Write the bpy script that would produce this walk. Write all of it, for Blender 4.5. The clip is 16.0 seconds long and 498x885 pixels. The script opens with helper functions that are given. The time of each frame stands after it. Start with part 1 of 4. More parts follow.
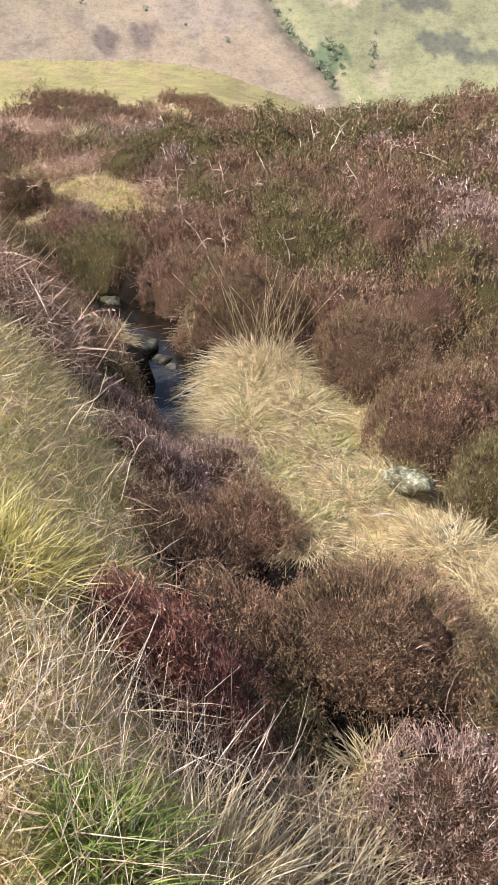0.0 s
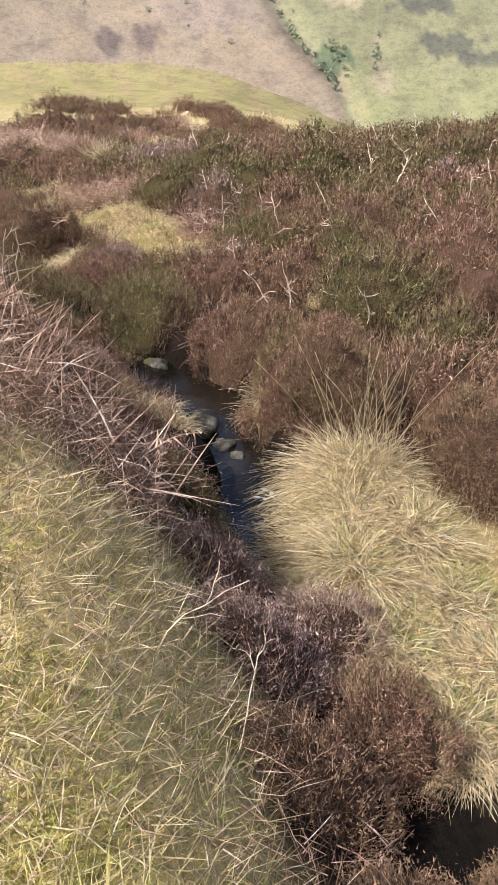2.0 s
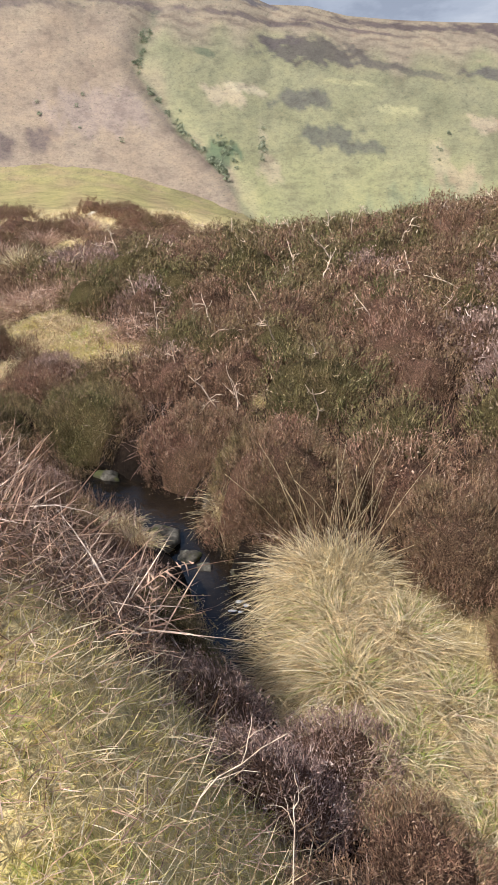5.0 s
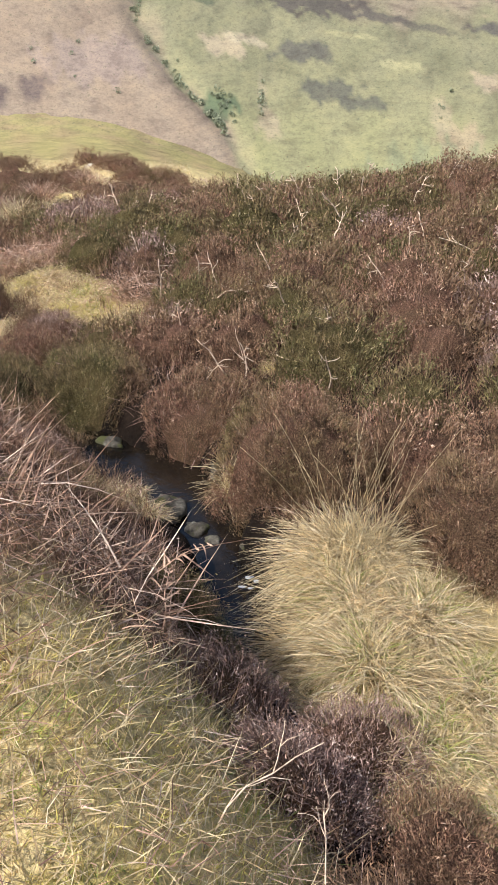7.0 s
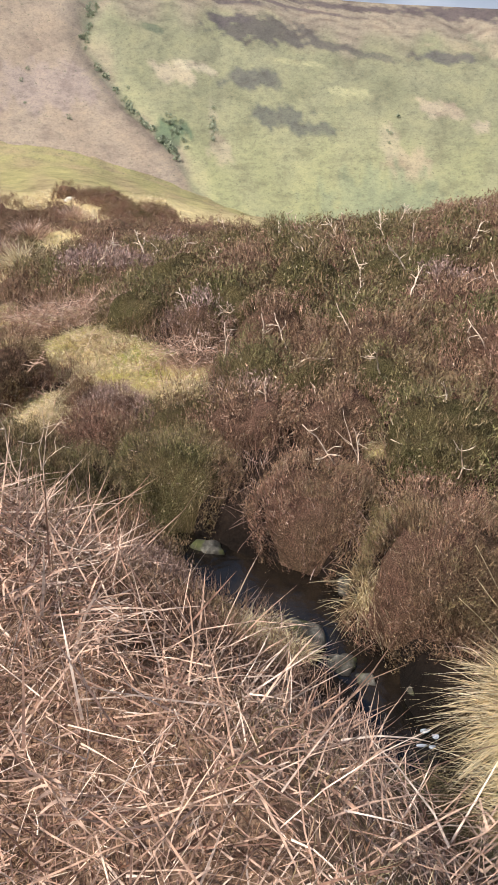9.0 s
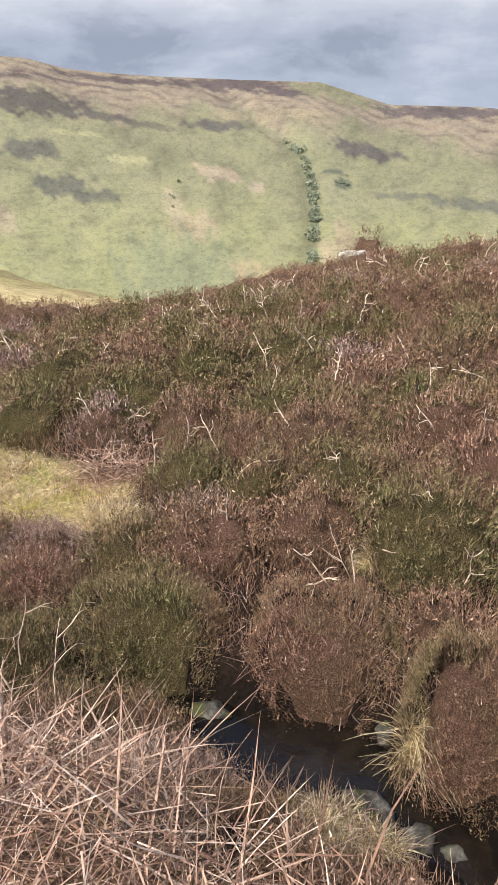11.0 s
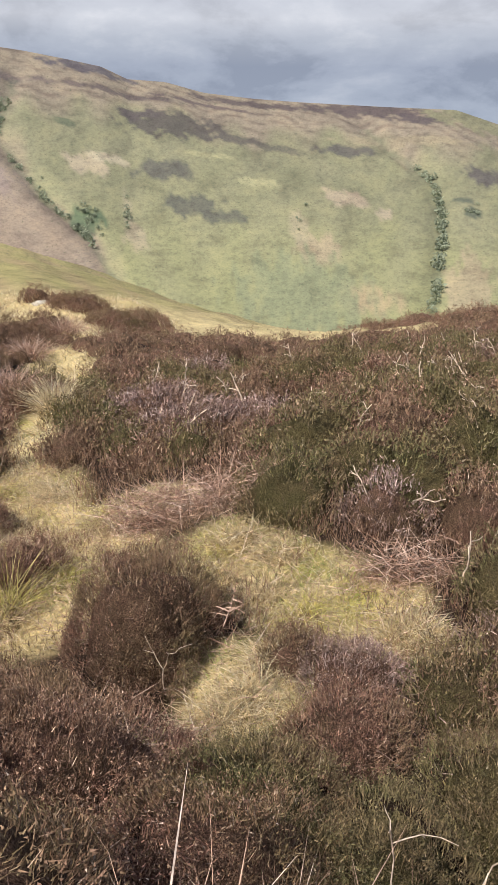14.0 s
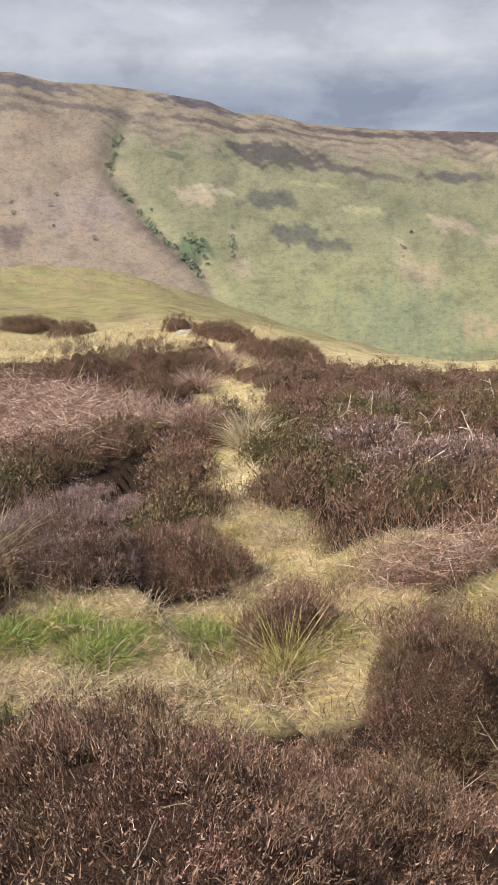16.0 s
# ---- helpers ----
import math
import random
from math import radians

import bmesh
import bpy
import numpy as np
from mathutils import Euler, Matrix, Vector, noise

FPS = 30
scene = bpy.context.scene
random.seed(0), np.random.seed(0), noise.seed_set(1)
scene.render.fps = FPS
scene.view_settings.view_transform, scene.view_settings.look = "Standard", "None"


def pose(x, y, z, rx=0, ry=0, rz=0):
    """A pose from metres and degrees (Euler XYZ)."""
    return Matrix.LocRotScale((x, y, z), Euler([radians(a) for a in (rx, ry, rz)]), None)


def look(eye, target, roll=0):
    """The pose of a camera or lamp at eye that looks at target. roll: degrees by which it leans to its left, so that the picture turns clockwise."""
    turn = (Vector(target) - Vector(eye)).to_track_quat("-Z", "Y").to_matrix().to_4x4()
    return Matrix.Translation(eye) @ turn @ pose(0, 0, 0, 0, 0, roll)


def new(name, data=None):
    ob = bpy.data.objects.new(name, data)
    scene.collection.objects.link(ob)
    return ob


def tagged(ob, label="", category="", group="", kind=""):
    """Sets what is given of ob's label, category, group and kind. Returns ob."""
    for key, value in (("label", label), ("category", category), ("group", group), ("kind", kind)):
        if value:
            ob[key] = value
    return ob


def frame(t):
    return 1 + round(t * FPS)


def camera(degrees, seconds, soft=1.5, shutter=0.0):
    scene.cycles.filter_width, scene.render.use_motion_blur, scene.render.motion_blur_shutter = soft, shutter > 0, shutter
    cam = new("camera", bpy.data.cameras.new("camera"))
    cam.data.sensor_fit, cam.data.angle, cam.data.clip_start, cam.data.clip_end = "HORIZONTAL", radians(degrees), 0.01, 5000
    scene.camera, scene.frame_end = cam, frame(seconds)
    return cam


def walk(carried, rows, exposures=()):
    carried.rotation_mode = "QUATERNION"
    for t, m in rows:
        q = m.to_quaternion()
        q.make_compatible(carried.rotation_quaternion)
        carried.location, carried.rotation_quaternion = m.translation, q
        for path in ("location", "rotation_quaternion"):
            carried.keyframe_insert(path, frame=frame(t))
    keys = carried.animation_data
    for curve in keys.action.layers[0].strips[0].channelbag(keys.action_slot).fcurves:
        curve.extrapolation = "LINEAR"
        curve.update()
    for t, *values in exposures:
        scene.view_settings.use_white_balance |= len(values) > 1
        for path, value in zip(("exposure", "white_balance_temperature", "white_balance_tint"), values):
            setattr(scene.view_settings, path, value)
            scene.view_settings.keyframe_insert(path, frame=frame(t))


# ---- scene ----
cam = camera(34.3, 16.0, soft=1.1)
PATH = [
    (0, (0.404, -0.911, 1.881), (0.402, 0.797, 0.84), 0.0),
    (0.5, (0.332, -0.614, 1.884), (0.34, 1.087, 0.833), -0.1),
    (1, (0.229, -0.338, 1.856), (0.235, 1.35, 0.783), 0.1),
    (1.5, (0.078, -0.06, 1.889), (0.071, 1.626, 0.813), 0.1),
    (2, (-0.065, 0.217, 1.895), (-0.07, 1.926, 0.856), 0.1),
    (2.5, (-0.193, 0.316, 1.934), (-0.178, 2.074, 0.979), -0.1),
    (3, (-0.288, 0.343, 2.003), (-0.23, 2.152, 1.151), -0.1),
    (3.5, (-0.321, 0.366, 2.034), (-0.213, 2.21, 1.266), -0.7),
    (4, (-0.331, 0.374, 2.022), (-0.173, 2.224, 1.278), -1.4),
    (4.2, (-0.328, 0.368, 2.014), (-0.147, 2.208, 1.251), -1.8),
    (6.3, (-0.297, 0.377, 1.988), (-0.078, 2.124, 1.039), -0.9),
    (6.5, (-0.303, 0.402, 1.983), (-0.095, 2.151, 1.035), -0.8),
    (7, (-0.391, 0.577, 1.96), (-0.174, 2.321, 1.006), -0.1),
    (7.5, (-0.509, 0.838, 2.019), (-0.269, 2.577, 1.06), 0.5),
    (8, (-0.743, 1.09, 2.006), (-0.481, 2.832, 1.059), 0.7),
    (8.5, (-0.97, 1.298, 2.043), (-0.684, 3.046, 1.114), 0.9),
    (8.7, (-1.054, 1.397, 2.022), (-0.757, 3.148, 1.102), 0.6),
    (10.8, (-1.773, 2.297, 2.134), (-1.056, 3.986, 1.339), -0.8),
    (11, (-1.814, 2.44, 2.113), (-1.039, 4.112, 1.336), -0.6),
    (11.5, (-1.928, 2.761, 2.157), (-1.029, 4.396, 1.436), -0.5),
    (12, (-1.998, 3.057, 2.156), (-1.037, 4.679, 1.49), -0.2),
    (12.5, (-2.13, 3.259, 2.143), (-1.165, 4.89, 1.507), 0.5),
    (13, (-2.303, 3.473, 2.171), (-1.416, 5.142, 1.518), 1.1),
    (13.5, (-2.451, 3.666, 2.145), (-1.732, 5.398, 1.45), 0.6),
    (14, (-2.582, 3.807, 2.139), (-2.049, 5.592, 1.412), 0.5),
    (14.5, (-2.78, 3.959, 2.112), (-2.385, 5.78, 1.385), 1.1),
    (15, (-2.979, 4.12, 2.107), (-2.674, 5.965, 1.398), 1.0),
    (15.5, (-3.214, 4.309, 2.113), (-2.952, 6.172, 1.434), 0.4),
    (16, (-3.519, 4.428, 2.113), (-3.218, 6.29, 1.449), -1.0),
]
walk(cam, [(t, look(eye, target, roll)) for t, eye, target, roll in PATH],
     exposures=[(t, stops, 6350, 12) for t, stops in ((0.0, 0.66), (1.5, 0.62), (2.5, 0.5), (3.5, 0.38), (4.2, 0.36), (6.3, 0.46), (8.5, 0.44), (11.0, 0.42), (13.0, 0.3), (14.5, 0.17), (16.0, 0.12))])

# ---- world, sun, exposure ----
SUN_AZIMUTH, SUN_HEIGHT = radians(248), radians(52)   # compass angle from +y towards +x
world = bpy.data.worlds.new("sky")
scene.world = world
world.use_nodes = True
nt = world.node_tree
sky = nt.nodes.new("ShaderNodeTexSky")
sky.sky_type = "NISHITA"
sky.sun_disc = False
sky.sun_elevation, sky.sun_rotation = SUN_HEIGHT, SUN_AZIMUTH
sky.air_density, sky.dust_density = 1.3, 2.0
nt.nodes["Background"].inputs["Strength"].default_value = 0.105
nt.links.new(sky.outputs["Color"], nt.nodes["Background"].inputs["Color"])
sun_data = bpy.data.lights.new("sun", "SUN")
sun_data.energy, sun_data.angle, sun_data.color = 4.3, radians(2.0), (1.0, 0.95, 0.87)
sun = new("sun", sun_data)
sun_way = Vector((math.sin(SUN_AZIMUTH) * math.cos(SUN_HEIGHT), math.cos(SUN_AZIMUTH) * math.cos(SUN_HEIGHT), math.sin(SUN_HEIGHT)))
sun.matrix_world = look(sun_way * 50, (0, 0, 0))


# ---- materials ----
def srgb(r, g, b):
    return tuple((c / 12.92 if c <= 0.04045 else ((c + 0.055) / 1.055) ** 2.4) for c in (r / 255, g / 255, b / 255)) + (1.0,)


class Mat:
    """Small builder of node materials."""

    def __init__(self, name, rough=0.9, spec=0.2):
        self.m = bpy.data.materials.new(name)
        self.m.use_nodes = True
        self.t = self.m.node_tree
        self.bsdf = self.t.nodes["Principled BSDF"]
        self.bsdf.inputs["Roughness"].default_value = rough
        self.bsdf.inputs["Specular IOR Level"].default_value = spec

    def node(self, kind, **values):
        n = self.t.nodes.new(kind)
        for key, v in values.items():
            n.inputs[key.replace("_", " ")].default_value = v
        return n

    def link(self, a, b):
        self.t.links.new(a, b)

    def ramp(self, fac, stops, constant=False):
        n = self.t.nodes.new("ShaderNodeValToRGB")
        e = n.color_ramp.elements
        while len(e) < len(stops):
            e.new(0.5)
        for el, (p, c) in zip(e, stops):
            el.position, el.color = p, c
        if constant:
            n.color_ramp.interpolation = "CONSTANT"
        self.link(fac, n.inputs["Fac"])
        return n.outputs["Color"]

    def noise(self, scale, detail=4.0, rough=0.6, coords=None):
        n = self.node("ShaderNodeTexNoise", Scale=scale, Detail=detail, Roughness=rough)
        if coords is None:
            g = self.t.nodes.new("ShaderNodeNewGeometry")
            coords = g.outputs["Position"]
        self.link(coords, n.inputs["Vector"])
        return n.outputs["Fac"]

    def mix(self, fac, a, b, kind="MIX"):
        n = self.t.nodes.new("ShaderNodeMix")
        n.data_type, n.blend_type = "RGBA", kind
        for v, i in ((fac, 0), (a, 6), (b, 7)):
            if hasattr(v, "is_linked"):
                self.link(v, n.inputs[i])
            else:
                n.inputs[i].default_value = v
        return n.outputs[2]

    def island(self):
        return self.t.nodes.new("ShaderNodeNewGeometry").outputs["Random Per Island"]

    def object_random(self):
        return self.t.nodes.new("ShaderNodeObjectInfo").outputs["Random"]

    def bump(self, height, strength=0.4, distance=0.02):
        n = self.node("ShaderNodeBump", Strength=strength, Distance=distance)
        self.link(height, n.inputs["Height"])
        self.link(n.outputs["Normal"], self.bsdf.inputs["Normal"])

    def color(self, c):
        if hasattr(c, "is_linked"):
            self.link(c, self.bsdf.inputs["Base Color"])
        else:
            self.bsdf.inputs["Base Color"].default_value = c
        return self.m


def plant_material(name, stops, patch, patch_scale=1.3, patch_amount=0.5, rough=0.75, spec=0.15, by_object=0.0, other=None, shine=0.0, clumps=24.0, gain=1.0, contrast=0.5):
    """Colours by the blade, shifted by patches in the ground and, if asked, by the object."""
    k = Mat(name, rough, spec)
    c = k.ramp(k.island(), stops)
    n = k.ramp(k.noise(patch_scale, 5.0, 0.62), [(0.38, (0, 0, 0, 1)), (0.66, (1, 1, 1, 1))])
    m = k.t.nodes.new("ShaderNodeMath")
    m.operation = "MULTIPLY"
    m.inputs[1].default_value = patch_amount
    k.link(n, m.inputs[0])
    c = k.mix(m.outputs[0], c, patch)
    if other:
        o = k.ramp(k.object_random(), [(0.25, (0, 0, 0, 1)), (0.8, (by_object,) * 3 + (1,))])
        c = k.mix(o, c, other)
    clump = k.ramp(k.noise(clumps, 3.0, 0.6), [(0.34, (gain * (1 - contrast),) * 3 + (1,)), (0.5, (gain,) * 3 + (1,)), (0.66, tuple(gain * (1 + contrast * w) for w in (1.0, 0.92, 0.8)) + (1,))])
    c = k.mix(1.0, c, clump, "MULTIPLY")
    if shine:
        tr = k.t.nodes.new("ShaderNodeBsdfTranslucent")
        add = k.t.nodes.new("ShaderNodeMixShader")
        add.inputs[0].default_value = shine
        k.link(c, tr.inputs["Color"])
        k.link(k.bsdf.outputs[0], add.inputs[1])
        k.link(tr.outputs[0], add.inputs[2])
        k.link(add.outputs[0], k.t.nodes["Material Output"].inputs["Surface"])
    return k.color(c)


HEATHER = plant_material("heather_foliage", [(0.0, srgb(78, 56, 48)), (0.35, srgb(124, 92, 78)), (0.65, srgb(142, 110, 94)), (0.85, srgb(126, 106, 82)), (0.97, srgb(172, 144, 126)), (1.0, srgb(210, 188, 170))],
                         srgb(96, 92, 58), 2.0, 0.75, by_object=0.5, other=srgb(124, 98, 82), gain=1.22, contrast=0.55)
HEATHER_GREEN = plant_material("green_heather_foliage", [(0.0, srgb(62, 56, 42)), (0.4, srgb(98, 94, 60)), (0.75, srgb(120, 113, 75)), (0.97, srgb(150, 132, 106)), (1.0, srgb(200, 184, 158))],
                               srgb(126, 95, 80), 2.4, 0.75, by_object=0.4, other=srgb(90, 92, 58), gain=1.22, contrast=0.55)
HEATHER_RUSSET = plant_material("russet_heather_foliage", [(0.0, srgb(88, 60, 48)), (0.4, srgb(128, 98, 84)), (0.75, srgb(148, 117, 102)), (0.96, srgb(184, 152, 130)), (1.0, srgb(214, 192, 172))],
                                srgb(106, 94, 64), 2.6, 0.6, gain=1.18, contrast=0.55)
HEATHER_GREY = plant_material("grey_heather_foliage", [(0.0, srgb(88, 70, 66)), (0.4, srgb(134, 110, 102)), (0.75, srgb(154, 131, 122)), (0.95, srgb(182, 160, 150)), (1.0, srgb(216, 202, 192))],
                              srgb(116, 95, 78), 2.4, 0.6, gain=1.3, contrast=0.5)
HEATHER_RED = plant_material("maroon_heather_foliage", [(0.0, srgb(96, 58, 54)), (0.5, srgb(146, 96, 86)), (0.9, srgb(168, 122, 108)), (1.0, srgb(214, 184, 166))], srgb(130, 98, 76), 2.6, 0.5, gain=1.22, contrast=0.5)
STRAW = plant_material("straw_grass", [(0.0, srgb(164, 142, 108)), (0.4, srgb(210, 190, 152)), (0.8, srgb(230, 214, 180)), (1.0, srgb(244, 234, 208))], srgb(206, 192, 150), 3.0, 0.5, rough=0.6, spec=0.3, shine=0.4, contrast=0.45)
GREEN = plant_material("green_grass", [(0.0, srgb(150, 150, 84)), (0.4, srgb(192, 184, 112)), (0.75, srgb(214, 200, 140)), (1.0, srgb(242, 228, 186))], srgb(206, 192, 112), 3.4, 0.6, rough=0.6, spec=0.25, shine=0.4, contrast=0.45)
LUSH = plant_material("lush_grass", [(0.0, srgb(104, 134, 66)), (0.6, srgb(148, 170, 86)), (1.0, srgb(206, 202, 130))], srgb(190, 180, 108), 4.0, 0.5, rough=0.5, spec=0.3, shine=0.4, contrast=0.45)
BRACKEN = plant_material("dead_bracken", [(0.0, srgb(128, 98, 84)), (0.35, srgb(178, 146, 126)), (0.75, srgb(208, 178, 156)), (1.0, srgb(234, 214, 196))], srgb(156, 124, 106), 2.0, 0.4, shine=0.1)
STALK = plant_material("bleached_stalks", [(0.0, srgb(176, 150, 126)), (0.5, srgb(206, 184, 160)), (1.0, srgb(232, 218, 202))], srgb(180, 156, 136), 4.0, 0.3)


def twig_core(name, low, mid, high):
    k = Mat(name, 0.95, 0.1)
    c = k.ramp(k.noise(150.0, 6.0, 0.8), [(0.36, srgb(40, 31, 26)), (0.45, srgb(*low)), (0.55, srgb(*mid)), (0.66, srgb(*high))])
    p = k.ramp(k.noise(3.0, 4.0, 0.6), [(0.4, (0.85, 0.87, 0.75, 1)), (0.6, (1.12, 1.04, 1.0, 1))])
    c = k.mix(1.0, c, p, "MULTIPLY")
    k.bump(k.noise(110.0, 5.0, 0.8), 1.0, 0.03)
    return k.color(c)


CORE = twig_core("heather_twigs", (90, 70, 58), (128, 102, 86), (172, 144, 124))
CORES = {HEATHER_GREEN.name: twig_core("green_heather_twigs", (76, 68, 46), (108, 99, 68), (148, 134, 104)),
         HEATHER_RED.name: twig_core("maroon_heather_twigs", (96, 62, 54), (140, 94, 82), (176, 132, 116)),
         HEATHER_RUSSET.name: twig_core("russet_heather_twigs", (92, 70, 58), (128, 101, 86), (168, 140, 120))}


def land_material():
    """The ground: cover colours in an attribute, with grain at several sizes."""
    k = Mat("moor_ground", 0.95, 0.1)
    a = k.t.nodes.new("ShaderNodeAttribute")
    a.attribute_name = "cover"
    near = k.ramp(k.noise(0.9, 9.0, 0.78), [(0.32, (0.5, 0.48, 0.45, 1)), (0.5, (1.0, 1.0, 1.0, 1)), (0.7, (1.4, 1.36, 1.26, 1))])
    c = k.mix(1.0, a.outputs["Color"], near, "MULTIPLY")
    fine = k.ramp(k.noise(34.0, 6.0, 0.75), [(0.36, (0.6, 0.58, 0.55, 1)), (0.5, (1.0, 1.0, 1.0, 1)), (0.64, (1.35, 1.3, 1.22, 1))])
    c = k.mix(1.0, c, fine, "MULTIPLY")
    far = k.t.nodes.new("ShaderNodeAttribute")
    far.attribute_name = "far_cover"
    split = k.t.nodes.new("ShaderNodeSeparateXYZ")
    k.link(far.outputs["Vector"], split.inputs[0])
    flat = k.t.nodes.new("ShaderNodeVectorMath")
    flat.operation = "MULTIPLY"
    flat.inputs[1].default_value = (1.0, 1.0, 0.0)
    k.link(far.outputs["Vector"], flat.inputs[0])
    f = a.outputs["Color"]
    for scale, detail, low, high in ((0.45, 6.0, (0.78, 0.76, 0.78, 1), (1.16, 1.13, 1.08, 1)), (2.2, 6.0, (0.82, 0.81, 0.83, 1), (1.12, 1.1, 1.07, 1)), (6.5, 4.0, (0.88, 0.88, 0.88, 1), (1.08, 1.07, 1.06, 1))):
        f = k.mix(1.0, f, k.ramp(k.noise(scale, detail, 0.66, flat.outputs[0]), [(0.36, low), (0.48, (1, 1, 1, 1)), (0.64, high)]), "MULTIPLY")
    scrub = k.ramp(k.noise(4.2, 3.0, 0.55, flat.outputs[0]), [(0.62, (0, 0, 0, 1)), (0.69, (0.6, 0.6, 0.6, 1))])
    f = k.mix(scrub, f, srgb(96, 98, 80))
    c = k.mix(split.outputs["Z"], c, f)
    k.bump(k.noise(40.0, 5.0, 0.7), 0.7, 0.03)
    return k.color(c)


LAND = land_material()

# ---- shape of the land ----
DITCH = [(1.6, -3.0), (0.95, 0.3), (0.55, 1.8), (0.14, 2.95), (0.0, 3.4), (-0.12, 3.95), (-0.2, 4.5), (-0.42, 4.85), (-0.75, 5.12),
         (-1.2, 5.75), (-1.87, 6.6), (-2.2, 6.88), (-2.65, 7.15), (-3.3, 8.2), (-3.8, 10.4), (-3.5, 12.6), (-3.0, 15.0), (-3.2, 19.0)]


def smooth(a, b, v):
    u = np.clip((v - a) / (b - a), 0, 1)
    return u * u * (3 - 2 * u)


def ditch_side(x, y):
    """Distance from the ditch's middle line, positive on the bank that is walked, and how far along it."""
    x, y = np.asarray(x, float), np.asarray(y, float)
    best, side, along = np.full(x.shape, 1e9), np.ones(x.shape), np.zeros(x.shape)
    run = 0.0
    for (ax, ay), (bx, by) in zip(DITCH, DITCH[1:]):
        dx, dy = bx - ax, by - ay
        n = math.hypot(dx, dy)
        u = np.clip(((x - ax) * dx + (y - ay) * dy) / n ** 2, 0, 1)
        d = np.hypot(x - ax - u * dx, y - ay - u * dy)
        s = np.sign((y - ay) * dx - (x - ax) * dy)
        closer = d < best
        best = np.where(closer, d, best)
        side = np.where(closer, np.where(s == 0, 1, s), side)
        along = np.where(closer, run + u * n, along)
        run += n
    return best * side, along


WAVES = [(1.7, 0.9, 0.3, 0.05), (-1.1, 2.1, 1.4, 0.04), (3.1, -2.2, 2.2, 0.025), (4.7, 3.9, 0.6, 0.018), (-6.1, 4.8, 3.0, 0.012), (0.5, -0.33, 4.0, 0.07)]


def lumps(x, y):
    return sum(h * np.sin(a * x + b * y + c) for a, b, c, h in WAVES)


def bell(x, y, cx, cy, r):
    return np.exp(-((x - cx) ** 2 + (y - cy) ** 2) / r ** 2)


SKYLINE = [(-60, 5.5), (-20, 5.9), (-11.6, 5.47), (-8.6, 5.26), (-5.5, 5.36), (-3.1, 4.8), (-0.3, 4.65), (2.2, 4.35), (4.7, 3.95), (6.9, 3.55), (8.5, 2.85), (10.9, 2.72),
           (13.4, 2.1), (16.6, 1.78), (19.4, 1.6), (25.1, 1.34), (29.7, 1.17), (31.9, 0.48), (34.2, -0.22), (39.5, -0.39), (43.9, -0.77), (50, -0.9), (70, 0.5)]
HUB = (-1.0, 2.0, 2.0)


def cuts(u):
    """Compass angle of the two ravines in the far hill."""
    return (np.interp(u, [0, 0.14, 0.19, 0.25, 0.36, 0.46, 0.72, 1], [8, 5.9, 4.5, 2.8, 1.1, 0, 1.2, 2.0]),
            np.interp(u, [0, 0.08, 0.14, 0.25, 0.36, 0.49, 0.65, 1], [29.0, 29.1, 29.4, 29.5, 29.3, 28.6, 25.5, 22.0]))


